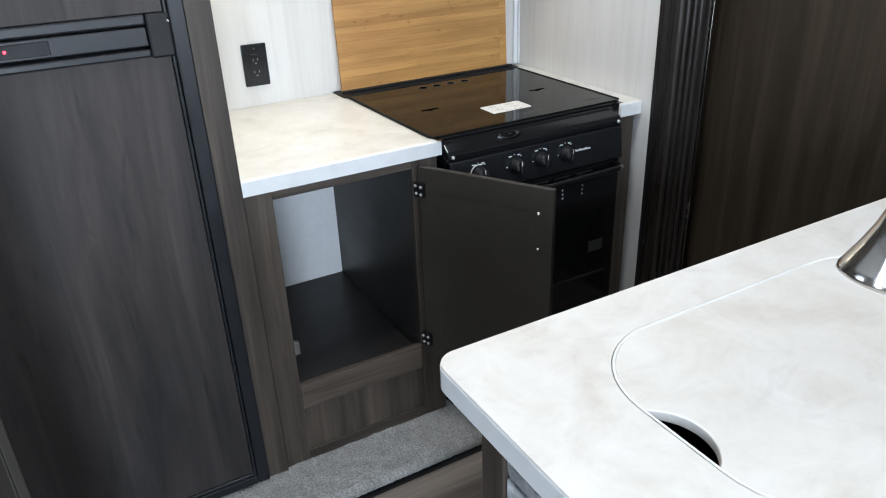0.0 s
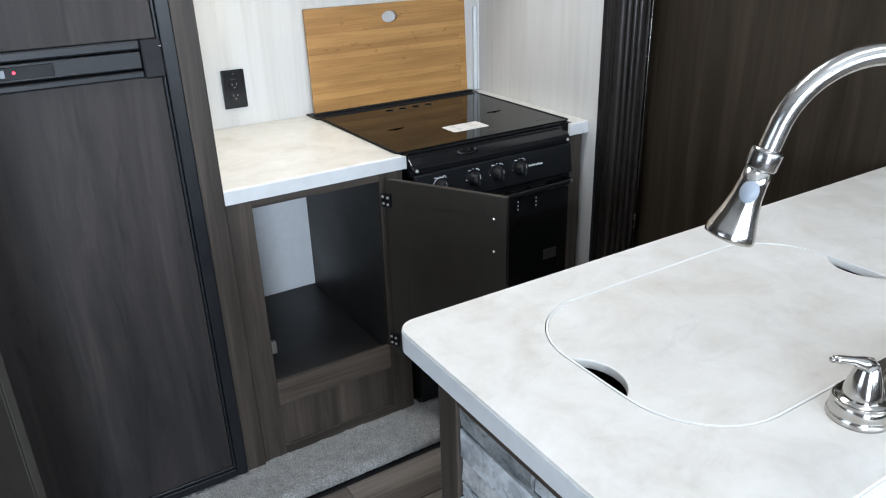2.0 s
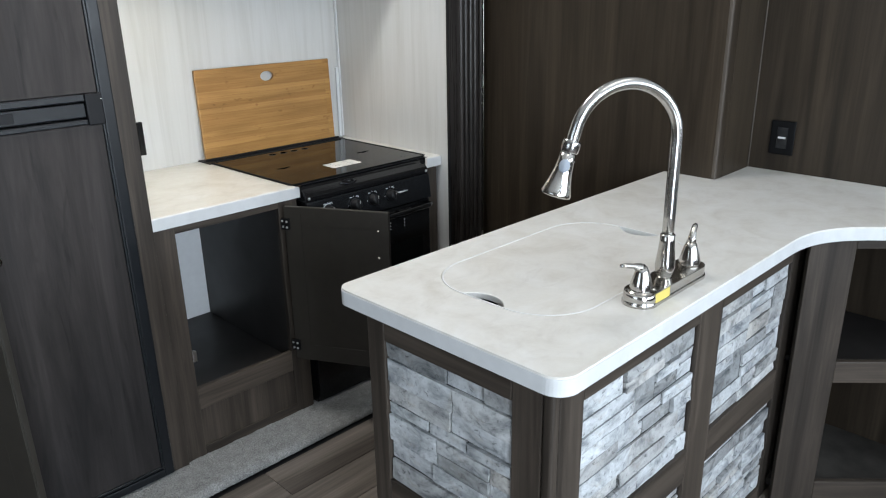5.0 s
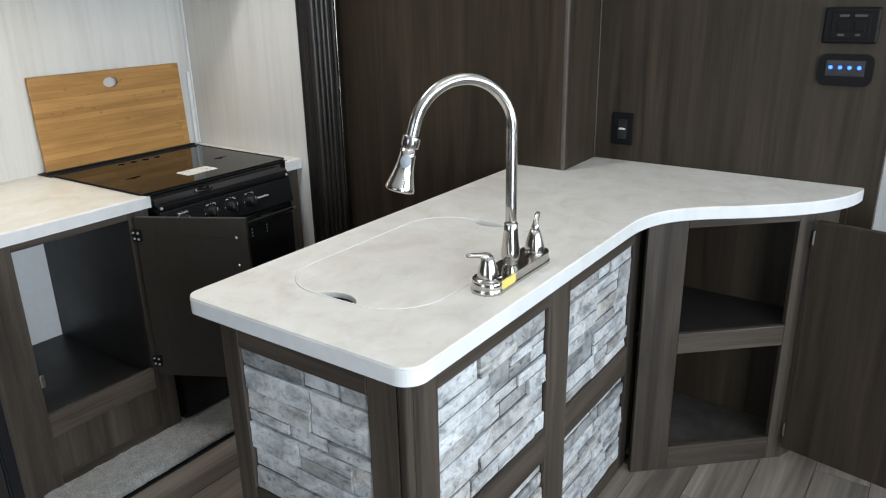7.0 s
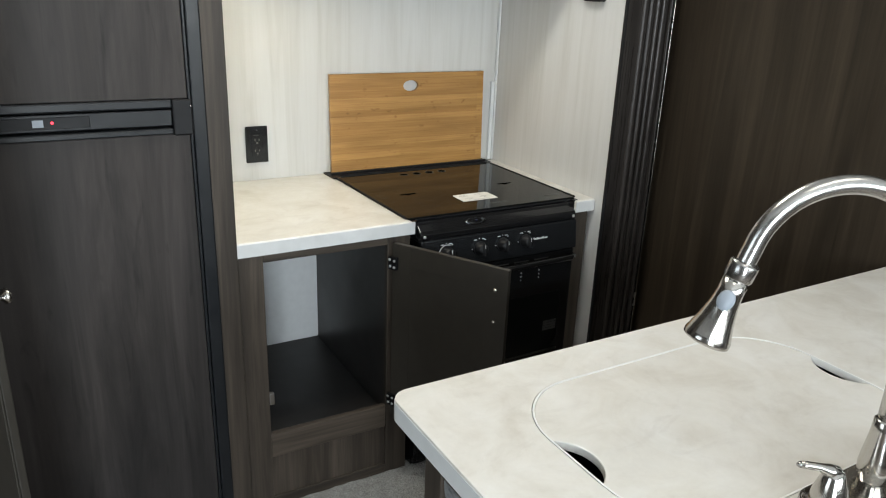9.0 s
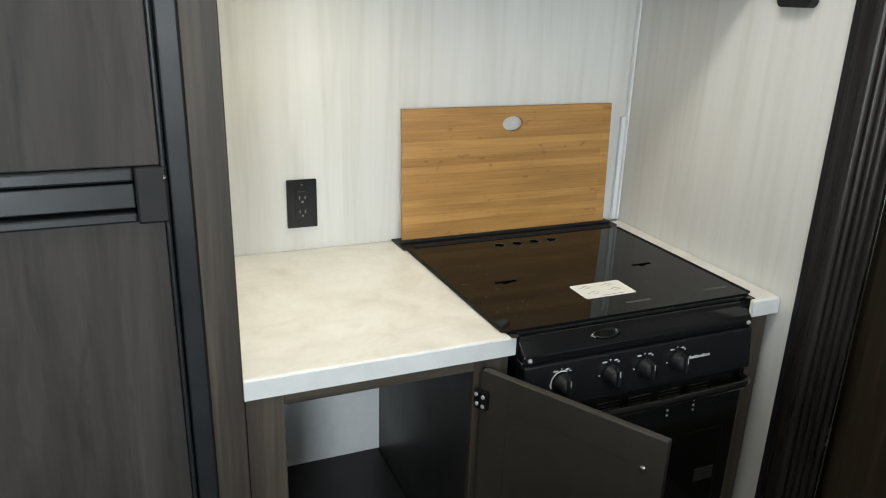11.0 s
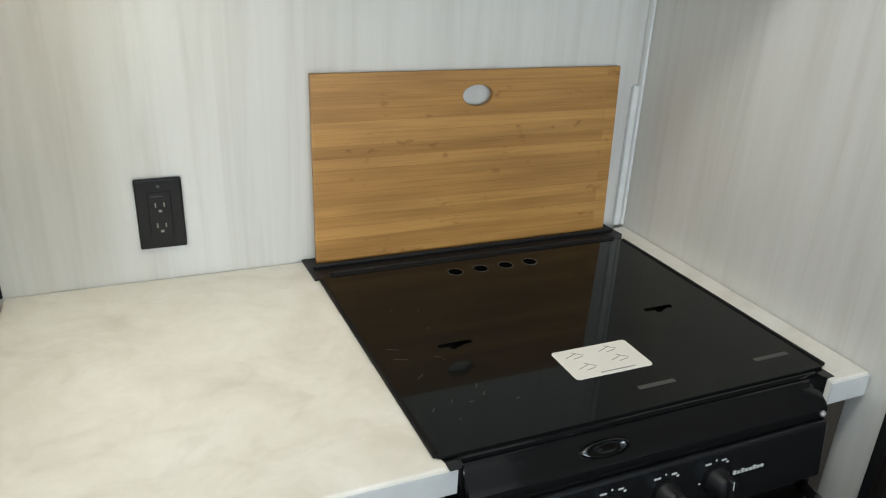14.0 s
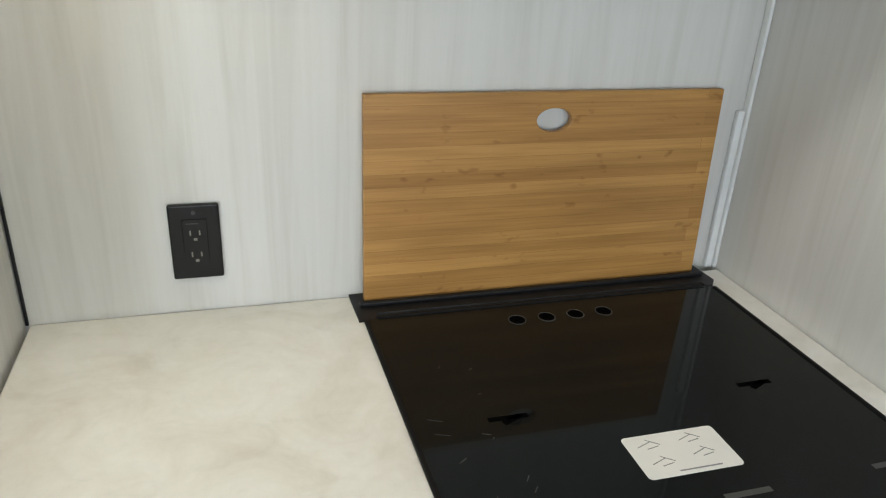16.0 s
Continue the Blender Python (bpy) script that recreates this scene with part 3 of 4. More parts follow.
def sink_bowl():
    bm = bmesh.new()
    loops = []
    for inset, z in ((0.006, IT - 0.0465), (0.016, IT - 0.12), (0.03, IT - 0.20), (0.09, IT - 0.215)):
        loops.append([bm.verts.new((x, y, z)) for x, y in round_rect(SX0 + inset, SX1 - inset, SY0 + inset, SY1 - inset, max(0.02, 0.123 - inset))])
    for a, b in zip(loops, loops[1:]):
        for i in range(len(a)):
            bm.faces.new((a[i], a[(i + 1) % len(a)], b[(i + 1) % len(a)], b[i]))
    bm.faces.new(loops[-1])
    return bm


solid("sink", sink_bowl(), M["hole_shade"], "sink bowl blackened for the shade under its cover", "sink", smooth=True)

# ---- faucet ----
FXA, FXB, FYC = -0.092, 0.096, -1.905
fa = thing("kitchen_faucet", (0.008, FYC, IT), "brushed nickel pull-down gooseneck faucet with two handles", "faucet")
ring = arc(FXB, FYC, 0.031, -90, 90, 12) + arc(FXA, FYC, 0.031, 90, 270, 12)
soften(part("deck_flange", slab(arc(FXB, FYC, 0.0335, -90, 90, 12) + arc(FXA, FYC, 0.0335, 90, 270, 12), IT, IT + 0.007), M["nickel"], fa), 0.002, 2)
soften(part("deck_plate", slab(ring, IT, IT + 0.026), M["nickel"], fa), 0.006, 4)
part("sticker", box(FXA, FXA + 0.052, FYC - 0.0322, FYC - 0.0313, IT + 0.002, IT + 0.025), M["yellow"], fa, "yellow paper sticker")
NX, NYF = -0.002, FYC + 0.002
part("neck_base", lathe([(0.0, 0.026), (0.0150, 0.024), (0.0155, 0.030), (0.0185, 0.038), (0.0196, 0.047), (0.0188, 0.058), (0.0165, 0.077), (0.0145, 0.098), (0.0142, 0.112), (0.0125, 0.114)], 28, Matrix.Translation((NX, NYF, IT))), M["nickel"], fa, "", True)
AIM = Vector((-0.853, 0.522, 0)).normalized()
foot = Vector((NX, NYF, IT + 0.10))
R = 0.1012
pts = [foot + Vector((0, 0, z)) for z in (0, 0.05, 0.10, 0.15, 0.198)]
ctr = foot + Vector((0, 0, 0.201)) + AIM * R
for i in range(0, 23):
    a = radians(180 - i * 7.6)
    pts.append(ctr + AIM * (R * math.cos(a)) + Vector((0, 0, R * math.sin(a))))
end_d = (pts[-1] - pts[-2]).normalized()
pts.append(pts[-1] + end_d * 0.02)
pts.append(pts[-1] + end_d * 0.009)
part("spout", sweep(pts, [0.0112] * len(pts), 20), M["brushed"], fa, "", True)
hd = pts[-1]
HM = Matrix.Translation(hd) @ end_d.to_track_quat("Z", "Y").to_matrix().to_4x4()
part("collar", lathe([(0.0, -0.012), (0.0155, -0.012), (0.0165, -0.009), (0.0165, 0.008), (0.015, 0.010)], 24, HM), M["dark_nickel"], fa, "darker nickel collar", True)
sp = part("spray_head", lathe([(0.0, 0.009), (0.0146, 0.010), (0.0148, 0.026), (0.0165, 0.043), (0.0205, 0.062), (0.0258, 0.080), (0.0275, 0.0855), (0.0272, 0.090), (0.024, 0.091), (0.022, 0.088), (0.0, 0.088)], 32, HM), M["nickel"], fa, "flared nickel spray head", True)
view = Vector((-0.80, -0.55, 0.25))
loc = HM.inverted() @ (hd + view)
ang = math.degrees(math.atan2(loc.y, loc.x))
BMX = HM @ pose(0, 0, 0.034, 0, 0, ang) @ pose(0.013, 0, 0, 0, 90, 0)
part("button", lathe([(0.0, 0.0), (0.0125, 0.0), (0.0125, 0.004), (0.0105, 0.0065), (0.0, 0.0072)], 24, BMX, 0.78), M["button"], sp, "pale grey oval button", True)


def handle(x, tilt_aim, rise, reach, thick, tall):
    part("handle_body", lathe([(r * 0.91, 0.0255 + (z - 0.027) * tall) for r, z in ((0.0, 0.027), (0.0235, 0.027), (0.0240, 0.032), (0.0225, 0.042), (0.0185, 0.058), (0.0140, 0.072), (0.0105, 0.080), (0.0, 0.084))], 24, Matrix.Translation((x, FYC, IT))), M["nickel"], fa, "", True)
    base = Vector((x, FYC, IT + 0.027 + 0.047 * tall))
    d = tilt_aim.normalized()
    q = [base + d * (reach * u) + Vector((0, 0, rise * w)) for u, w in ((0, 0), (0.18, 0.35), (0.42, 0.72), (0.75, 0.94), (0.92, 1.0))]
    lever = part("lever", sweep(q, [0.0100, 0.0082, 0.0068 * thick, 0.0068 * thick, 0.0058 * thick], 14), M["nickel"], fa, "", True)
    tip = q[-1] + (q[-1] - q[-2]).normalized() * 0.004
    part("tip", sweep([q[-1], (q[-1] + tip) / 2, tip], [0.0058 * thick, 0.0050 * thick, 0.0028 * thick], 14), M["dark_nickel"], lever, "dark rounded tip", True)


part("base_ring", lathe([(0.0, 0.0), (0.0342, 0.0), (0.0344, 0.004), (0.0322, 0.0080), (0.0318, 0.0105), (0.0324, 0.0130), (0.0316, 0.021), (0.0275, 0.0275), (0.0, 0.029)], 30, Matrix.Translation((FXA, FYC, IT))), M["nickel"], fa, "stepped nickel base ring", True)
handle(FXA, Vector((-1.0, 0.55, 0)), 0.011, 0.047, 0.7, 0.86)
handle(FXB, Vector((1.0, 0.25, 0)), 0.033, 0.026, 0.9, 0.88)

# ---- kitchen counter, cabinet and walls of the slide-out ----
ct = solid("countertop", box(-0.4635, 0.043, -0.588, 0.0045, CT - 0.038, CT), M["laminate"], "cream marbled laminate worktop beside the stove", "countertop")
soften(ct, 0.004, 3)
c2 = solid("countertop", box(0.602, 0.6765, -0.602, -0.0145, CT - 0.038, CT), M["laminate"], "narrow cream laminate worktop strip beside the stove", "countertop")
soften(c2, 0.004, 3)

part("edge_band", box(-0.4630, 0.0425, -0.5895, -0.5875, CT - 0.0375, CT - 0.004), M["edge"], ct, "white laminate edge strip")
part("edge_band", box(0.6025, 0.676, -0.6035, -0.6015, CT - 0.0375, CT - 0.004), M["edge"], c2, "white laminate edge strip")
FY = -0.586
cab = thing("base_cabinet", (-0.2, -0.3, 0.03), "open dark wood base cabinet with a pale back", "cabinet")
part("stile", box(-0.449, -0.386, FY, FY + 0.018, 0.03, 0.795, bevel=0.002), M["wood"], cab)
part("stile", box(-0.040, 0.030, FY, FY + 0.018, 0.03, 0.795, bevel=0.002), M["wood"], cab)
part("rail", box(-0.386, -0.040, FY, FY + 0.018, 0.775, 0.795, bevel=0.002), M["wood_x"], cab)
part("rail", box(-0.386, -0.040, FY, FY + 0.018, 0.195, 0.268, bevel=0.002), M["wood_x"], cab)
part("rail", box(-0.386, -0.040, FY, FY + 0.018, 0.03, 0.062, bevel=0.002), M["wood_x"], cab)
part("toe_panel", box(-0.386, -0.040, FY + 0.006, FY + 0.016, 0.062, 0.195), M["wood"], cab)
part("floor_board", box(-0.44, -0.036, FY + 0.019, 0.0, 0.218, 0.235), M["inside"], cab)
part("partition", box(-0.034, -0.018, FY + 0.019, 0.0, 0.03, 0.795), M["inside"], cab)
part("side", box(-0.4475, -0.436, FY + 0.019, 0.0, 0.03, 0.795), M["inside"], cab)
part("back", box(-0.435, -0.035, -0.004, 0.0045, 0.235, 0.795), M["white"], cab, "plain white cabinet back")
part("catch", box(-0.3855, -0.372, FY + 0.002, FY + 0.016, 0.36, 0.395, bevel=0.002), M["steel"], cab, "small steel door catch")

CDL = 0.352
dr = thing("cabinet_door", (-0.028, -0.598, 0.25), "dark brown cabinet door standing open", "door")
BDM = pose(-0.030, -0.600, 0, 0, 0, math.degrees(math.atan2(-0.905 + 0.600, 0.142 + 0.030)))
part("panel", turned(box(0, CDL, 0.0, 0.016, 0.245, 0.784, bevel=0.003), BDM), M["door_inside"], dr)
for x0, x1, z0, z1 in ((0.0, 0.058, 0.245, 0.784), (CDL - 0.058, CDL, 0.245, 0.784), (0.058, CDL - 0.058, 0.245, 0.303), (0.058, CDL - 0.058, 0.726, 0.784)):
    part("frame_bar", turned(box(x0, x1, -0.0016, -0.0004, z0, z1, bevel=0.0005), BDM), M["door_inside"], dr)
for z in (0.723, 0.634):
    part("screw", lathe([(0.0, 0.0), (0.0055, 0.0), (0.0050, 0.0028), (0.0, 0.0038)], 12, BDM @ pose(CDL - 0.034, -0.0016, z, 90)), M["nickel"], dr, "bright handle screw", True)
for z in (0.728, 0.300):
    h = part("hinge", turned(box(-0.008, 0.021, -0.013, -0.0018, z - 0.019, z + 0.019, bevel=0.003), BDM), M["black_matt"], dr, "dark steel cup hinge")
    for dx, dz in ((-0.002, 0.011), (0.013, 0.009), (0.013, -0.010), (0.000, -0.008)):
        part("screw", lathe([(0.0, 0.0), (0.0040, 0.0), (0.0034, 0.0018), (0.0, 0.0024)], 12, BDM @ pose(dx, -0.013, z + dz, 90)), M["zinc"], h)

solid("side_filler", box(0.617, 0.667, FY, FY + 0.016, 0.03, 0.795, bevel=0.002), M["wood"], "dark wood filler strip beside the stove", "trim", "structure")
solid("fridge_stile", box(-0.5020, -0.4505, -0.594, -0.572, 0.03, 1.98, bevel=0.002), M["wood"], "dark wood upright beside the fridge", "trim", "structure")
solid("wall_fridge_side", box(-0.4985, -0.470, -0.571, 0.06, 0.03, 1.99), M["white_wall"], "pale wallboard on the side of the fridge cabinet", "wall", "structure")

# ---- fridge ----
FXL, FXR = -1.10, -0.5025
fr = thing("refrigerator", (-0.82, -0.3, 0.04), "black-framed two-door fridge with dark wood door panels", "fridge")
part("body", box(FXL + 0.01, FXR - 0.011, -0.575, -0.02, 0.04, 1.66), M["black"], fr)
for x0, x1, z0, z1 in ((FXR - 0.030, FXR, 0.035, 1.70), (FXL, FXL + 0.024, 0.035, 1.70), (FXL + 0.024, FXR - 0.030, 0.035, 0.060), (FXL + 0.024, FXR - 0.030, 1.675, 1.70)):
    part("frame", box(x0, x1, -0.604, -0.576, z0, z1, bevel=0.003), M["fridge_black"], fr, "black trim frame")
DX0, DX1 = FXL + 0.034, FXR - 0.040
for nm, z0, z1 in (("door", 0.078, 1.118), ("freezer_door", 1.195, 1.66)):
    d = part(nm, box(DX0, DX1, -0.608, -0.577, z0, z1, bevel=0.002), M["fridge_wood"], fr, "dark grey-brown wood door panel")
    part("edge_trim", box(DX1 + 0.0005, DX1 + 0.007, -0.612, -0.577, z0 - 0.008, z1 + 0.002, bevel=0.002), M["fridge_black"], d)
    if z0 < 1:
        part("bottom_trim", box(DX0, DX1, -0.612, -0.577, z0 - 0.008, z0 - 0.0005, bevel=0.002), M["fridge_black"], d)
part("handle_trim", box(DX0, DX1 - 0.035, -0.616, -0.577, 1.1185, 1.132, bevel=0.003), M["fridge_black"], fr, "black handle lip")
part("handle_trim", box(DX0, DX1 - 0.035, -0.616, -0.577, 1.176, 1.1945, bevel=0.003), M["fridge_black"], fr, "black handle lip")
part("control_band", box(DX0, DX1 - 0.035, -0.607, -0.577, 1.1365, 1.1715, bevel=0.002), M["fridge_black"], fr, "black control strip")
part("hinge_block", box(DX1 - 0.0345, DX1 + 0.008, -0.617, -0.577, 1.115, 1.1945, bevel=0.004), M["black"], fr, "black hinge block")
part("display", box(-0.93, -0.742, -0.6095, -0.6072, 1.142, 1.166, bevel=0.001), M["black"], fr, "dark control display")
part("led", lathe([(0.0, 0.0), (0.0028, 0.0), (0.002, 0.0012)], 12, pose(-0.812, -0.6096, 1.155, 90)), M["red_led"], fr, "small red light")
part("key", box(-0.848, -0.828, -0.6108, -0.6097, 1.147, 1.162, bevel=0.0005), M["button"], fr, "grey key")
part("pin", lathe([(0.0, 0.0), (0.003, 0.0), (0.002, 0.002)], 10, pose(DX1 + 0.004, -0.617, 1.180, 90)), M["nickel"], fr)
solid("fridge_sill", box(FXL, -0.4505, -0.592, -0.576, 0.0, 0.034), M["wood_x"], "dark wood sill under the fridge", "trim", "structure")
solid("fridge_fascia", box(-1.165, -0.5025, -0.594, -0.576, 1.702, 1.99), M["wood_x"], "dark wood fascia over the fridge", "trim", "structure")
solid("pantry_stile", box(-1.164, -1.1005, -0.594, -0.54, 0.03, 1.70), M["wood"], "dark wood upright beside the fridge", "trim", "structure")

pd = thing("pantry_door", (-1.13, -0.61, 0.05), "tall dark wood pantry door standing open", "door")
PM = pose(-1.125, -0.606, 0, 0, 0, math.degrees(math.atan2(-1.030 + 0.606, -0.936 + 1.125)))
PL = 0.462
part("panel", turned(box(0, PL, -0.018, -0.003, 0.05, 1.68, bevel=0.002), PM), M["door_inside"], pd)
for x0, x1, z0, z1 in ((0, 0.06, 0.05, 1.68), (PL - 0.06, PL, 0.05, 1.68), (0.06, PL - 0.06, 0.05, 0.11), (0.06, PL - 0.06, 1.62, 1.68)):
    part("frame_bar", turned(box(x0, x1, -0.022, -0.0185, z0, z1, bevel=0.001), PM), M["door_inside"], pd)
kn = part("knob", lathe([(0.0, 0.0), (0.006, 0.0), (0.006, 0.016), (0.013, 0.020), (0.014, 0.027), (0.0, 0.030)], 16, PM @ pose(PL - 0.025, -0.0, 0.945, -90)), M["nickel"], pd, "bright metal knob", True)

# ---- carpet on the slide-out's floor ----


def carpet():
    bm = bmesh.new()
    nx, rows = 560, []
    prof = [(-0.560, 0.031), (-0.58, 0.031)]
    prof += [(-0.58 - 0.155 * i / 40, 0.031 - 0.004 * (i / 40) ** 2) for i in range(1, 41)]
    prof += [(-0.742, 0.022), (-0.748, 0.015), (-0.750, 0.008), (-0.749, 0.002)]
    rng = random.Random(4)
    for y, z in prof:
        row = []
        for i in range(nx + 1):
            x = -1.16 + 1.86 * i / nx
            h = 0.0022 * (rng.random() - 0.4) + 0.003 * noise.noise((x * 30, y * 30, 0))
            row.append(bm.verts.new((x + 0.002 * (rng.random() - 0.5), y + 0.002 * (rng.random() - 0.5) - (h if z < 0.025 else 0), max(0.001, z + h * 1.4))))
        rows.append(row)
    for a, b in zip(rows, rows[1:]):
        for i in range(nx):
            bm.faces.new((a[i], b[i], b[i + 1], a[i + 1]))
    return bm


solid("carpet", carpet(), M["carpet"], "grey cut-pile carpet edge on the slide-out floor", "carpet", "stuff")
solid("slide_floor", box(-2.7, 0.70, -0.735, 0.06, -0.013, 0.0), M["inside"], "dark slide-out floor under the carpet", "floor", "structure")

# ---- stove ----
st = thing("gas_range", (0.32, -0.3, 0.03), "black gas range with a black glass lid and oven", "stove")
part("body", box(0.048, 0.598, -0.585, -0.012, 0.03, 0.772), M["enamel"], st)
part("cooktop_pan", box(0.046, 0.600, -0.606, -0.085, 0.773, 0.786, bevel=0.004), M["enamel"], st)
for x0, x1 in ((0.030, 0.0455), (0.6005, 0.615)):
    part("side_rail", box(x0, x1, -0.594, -0.085, 0.792 if x0 > 0.5 else 0.8341, 0.8350, bevel=0.0005), M["enamel"], st)
part("back_flange", slab([(-0.001, 0.003), (0.632, 0.004), (0.637, -0.060), (0.622, -0.078), (0.002, -0.082)], CT + 0.0008, CT + 0.0045), M["black"], st, "matt black vent flange")
part("back_rail", box(0.010, 0.624, -0.044, -0.0335, CT + 0.0047, CT + 0.0115, bevel=0.002), M["black"], st)


def splay(bm):
    """Draws the left edge in a little towards the front."""
    for v in bm.verts:
        if v.co.x < 0.2:
            v.co.x += 0.011 * (-0.083 - v.co.y) / 0.491
    return bm


LD = soften(part("glass_lid", splay(slab(round_rect(0.010, 0.621, -0.574, -0.083, 0.012), 0.8352, 0.8395)), M["glass"], st, "glossy black glass lid"), 0.002, 3)
for x0, x1 in ((0.0085, 0.0155), (0.6155, 0.6225)):
    part("lid_side_trim", splay(box(x0, x1, -0.570, -0.086, 0.8354, 0.8415, bevel=0.0015)), M["black_matt"], LD)
part("lid_edge", box(0.028, 0.614, -0.5785, -0.566, 0.827, 0.8350, bevel=0.003, seg=3), M["enamel"], LD, "glossy black folded front edge")
part("lid_hinge", box(0.030, 0.604, -0.0825, -0.070, CT + 0.0050, 0.8394, bevel=0.003), M["black"], LD)
# grey rings put the edge highlight round the vent holes
for x in (0.239, 0.288, 0.337, 0.386):
    part("vent_rim_glint", slab(arc(x, -0.128, 0.0142, 0, 345, 23), 0.8396, 0.8402, [arc(x, -0.128, 0.0126, 345, 0, 23)]), M["vent"], LD, "thin grey ring painting the highlight on the hole's edge", True)
    part("vent_hole", lathe([(0.0, 0.8397), (0.0120, 0.8400), (0.0124, 0.8398)], 20, Matrix.Translation((x, -0.128, 0))), M["hole_shade"], LD, "round vent hole", True)
for x in (0.141, 0.499):
    part("hinge_slot", box(x - 0.026, x + 0.026, -0.356, -0.348, 0.8396, 0.8401, bevel=0.0002), M["hole_shade"], LD, "small black slot")
    part("hinge_slot", turned(box(-0.014, 0.014, -0.004, 0.004, 0.8396, 0.8401), pose(x + 0.004, -0.356, 0, 0, 0, 24)), M["hole_shade"], LD)

# short grey lines paint the glints of fine scratches on the lid
spots = random.Random(9)
for k in range(16):
    x, y = 0.05 + 0.13 * spots.random(), -0.52 + 0.36 * spots.random()
    ln = 0.004 + 0.018 * spots.random() ** 2
    part("scuff_glint", turned(box(-ln / 2, ln / 2, -0.0004, 0.0004, 0.8396, 0.8398), pose(x, y, 0, 0, 0, spots.uniform(-30, 60))), M["faint"], LD)

card = part("card", slab(round_rect(0.258, 0.383, -0.492, -0.420, 0.006), 0.8396, 0.8402), M["card"], LD, "white instruction card with four sketches")
for cx, cy in ((0.290, -0.438), (0.346, -0.436), (0.293, -0.468), (0.350, -0.462)):
    for dx, dy, a, ln in ((-0.008, 0.002, 20, 0.022), (0.004, 0.004, -38, 0.018), (0.0, -0.005, 10, 0.016)):
        part("sketch_line", turned(box(-ln / 2, ln / 2, -0.0006, 0.0006, 0.8403, 0.8405), pose(cx + dx, cy + dy, 0, 0, 0, a)), M["ink"], card)
part("print_line", box(0.300, 0.356, -0.4865, -0.4845, 0.8403, 0.8405), M["ink"], card)
for x0, x1, y0 in ((0.530, 0.592, -0.533), (0.326, 0.386, -0.537)):
    part("print_line", box(x0, x1, y0, y0 + 0.008, 0.8396, 0.8397), M["faint"], LD, "faint grey print")

part("finger_pull", lathe([(0.0, 0.0), (0.036, 0.0), (0.0362, 0.003), (0.034, 0.006), (0.027, 0.0080), (0.026, 0.0072), (0.014, 0.0085), (0.0, 0.009)], 32, pose(0.236, -0.593, 0.8105, 52) @ Matrix.Scale(0.30, 4, (0, 1, 0))), M["pull"], LD, "polished dark oval finger pull", True)
for x0, x1 in ((0.0458, 0.0485), (0.5975, 0.6003)):
    part("cheek", box(x0, x1, -0.590, -0.086, 0.7862, 0.8350), M["enamel"], st)

# control panel, tilted a little
CPM = pose(0, -0.612, 0.688, -7, 0, 0)
part("control_panel", turned(box(0.050, 0.600, -0.014, 0.02, 0.0, 0.090, bevel=0.004), CPM), M["black_gloss"], st, "black control panel")


def apron():
    """Sloping front of the cooktop between the lid and the control panel."""
    prof = [(-0.566, 0.829), (-0.579, 0.826), (-0.586, 0.818), (-0.604, 0.804), (-0.610, 0.797), (-0.611, 0.784), (-0.606, 0.776), (-0.566, 0.776)]
    bm = bmesh.new()
    ends = [[bm.verts.new((x, y, z)) for y, z in prof] for x in (0.0495, 0.599)]
    n = len(prof)
    for i in range(n):
        bm.faces.new((ends[0][i], ends[0][(i + 1) % n], ends[1][(i + 1) % n], ends[1][i]))
    bm.faces.new(ends[0][::-1])
    bm.faces.new(ends[1])
    bmesh.ops.recalc_face_normals(bm, faces=bm.faces)
    return bm


soften(part("front_apron", apron(), M["enamel"], st, "glossy black cooktop front"), 0.003, 3, 15)
for x in (0.062, 0.588):
    part("bolt", lathe([(0.0, 0.0), (0.005, 0.0), (0.004, 0.003), (0.0, 0.004)], 12, pose(x, -0.6105, 0.790, 90)), M["zinc"], st, "small bright bolt", True)



def knob_at(x, z, first):
    km = CPM @ pose(x, -0.014, z, 90)
    k = part("knob", lathe([(0.0, 0.0), (0.0205, 0.0), (0.0200, 0.006), (0.0165, 0.010), (0.0155, 0.024), (0.013, 0.026), (0.0, 0.026)], 26, km), M["black"], st, "black control knob", True)
    part("grip", turned(box(-0.0045, 0.0045, -0.017, 0.017, 0.012, 0.032, bevel=0.003), km), M["black"], k)
    part("pointer", turned(box(-0.0008, 0.0008, 0.004, 0.016, 0.0321, 0.0326), km), M["mark"], k)
    for dx, dz, w in ((-0.014, 0.026, 0.010), (-0.001, 0.029, 0.002), (0.012, 0.027, 0.008), (-0.026, 0.0, 0.003), (0.018, 0.023, 0.004)):
        part("scale_mark", turned(box(dx - w / 2, dx + w / 2, -0.0006, 0.0003, dz - 0.0012, dz + 0.0012), CPM @ pose(x, -0.0140, z)), M["mark"], st)
    if first:
        for i in range(9):
            a = radians(70 + i * 15)
            q = Vector((0.0245 * math.cos(a), 0, 0.0245 * math.sin(a)))
            part("scale_mark", turned(box(-0.0030, 0.0030, -0.0006, 0.0003, -0.0011, 0.0011), CPM @ pose(x, -0.0140, z) @ Matrix.Translation(q) @ pose(0, 0, 0, 0, -math.degrees(a) + 90, 0)), M["mark"], st)


for i, x in enumerate((0.130, 0.240, 0.321, 0.402)):
    knob_at(x, 0.047, i == 0)
for i in range(8):
    hh = (0.0060, 0.0042, 0.0060, 0.0042, 0.0042, 0.0060, 0.0042, 0.0042)[i]
    part("name_mark", turned(box(0.432 + i * 0.0068, 0.4374 + i * 0.0068, -0.0006, 0.0003, 0.0, hh), CPM @ pose(0, -0.0142, 0.046)), M["mark"], st)

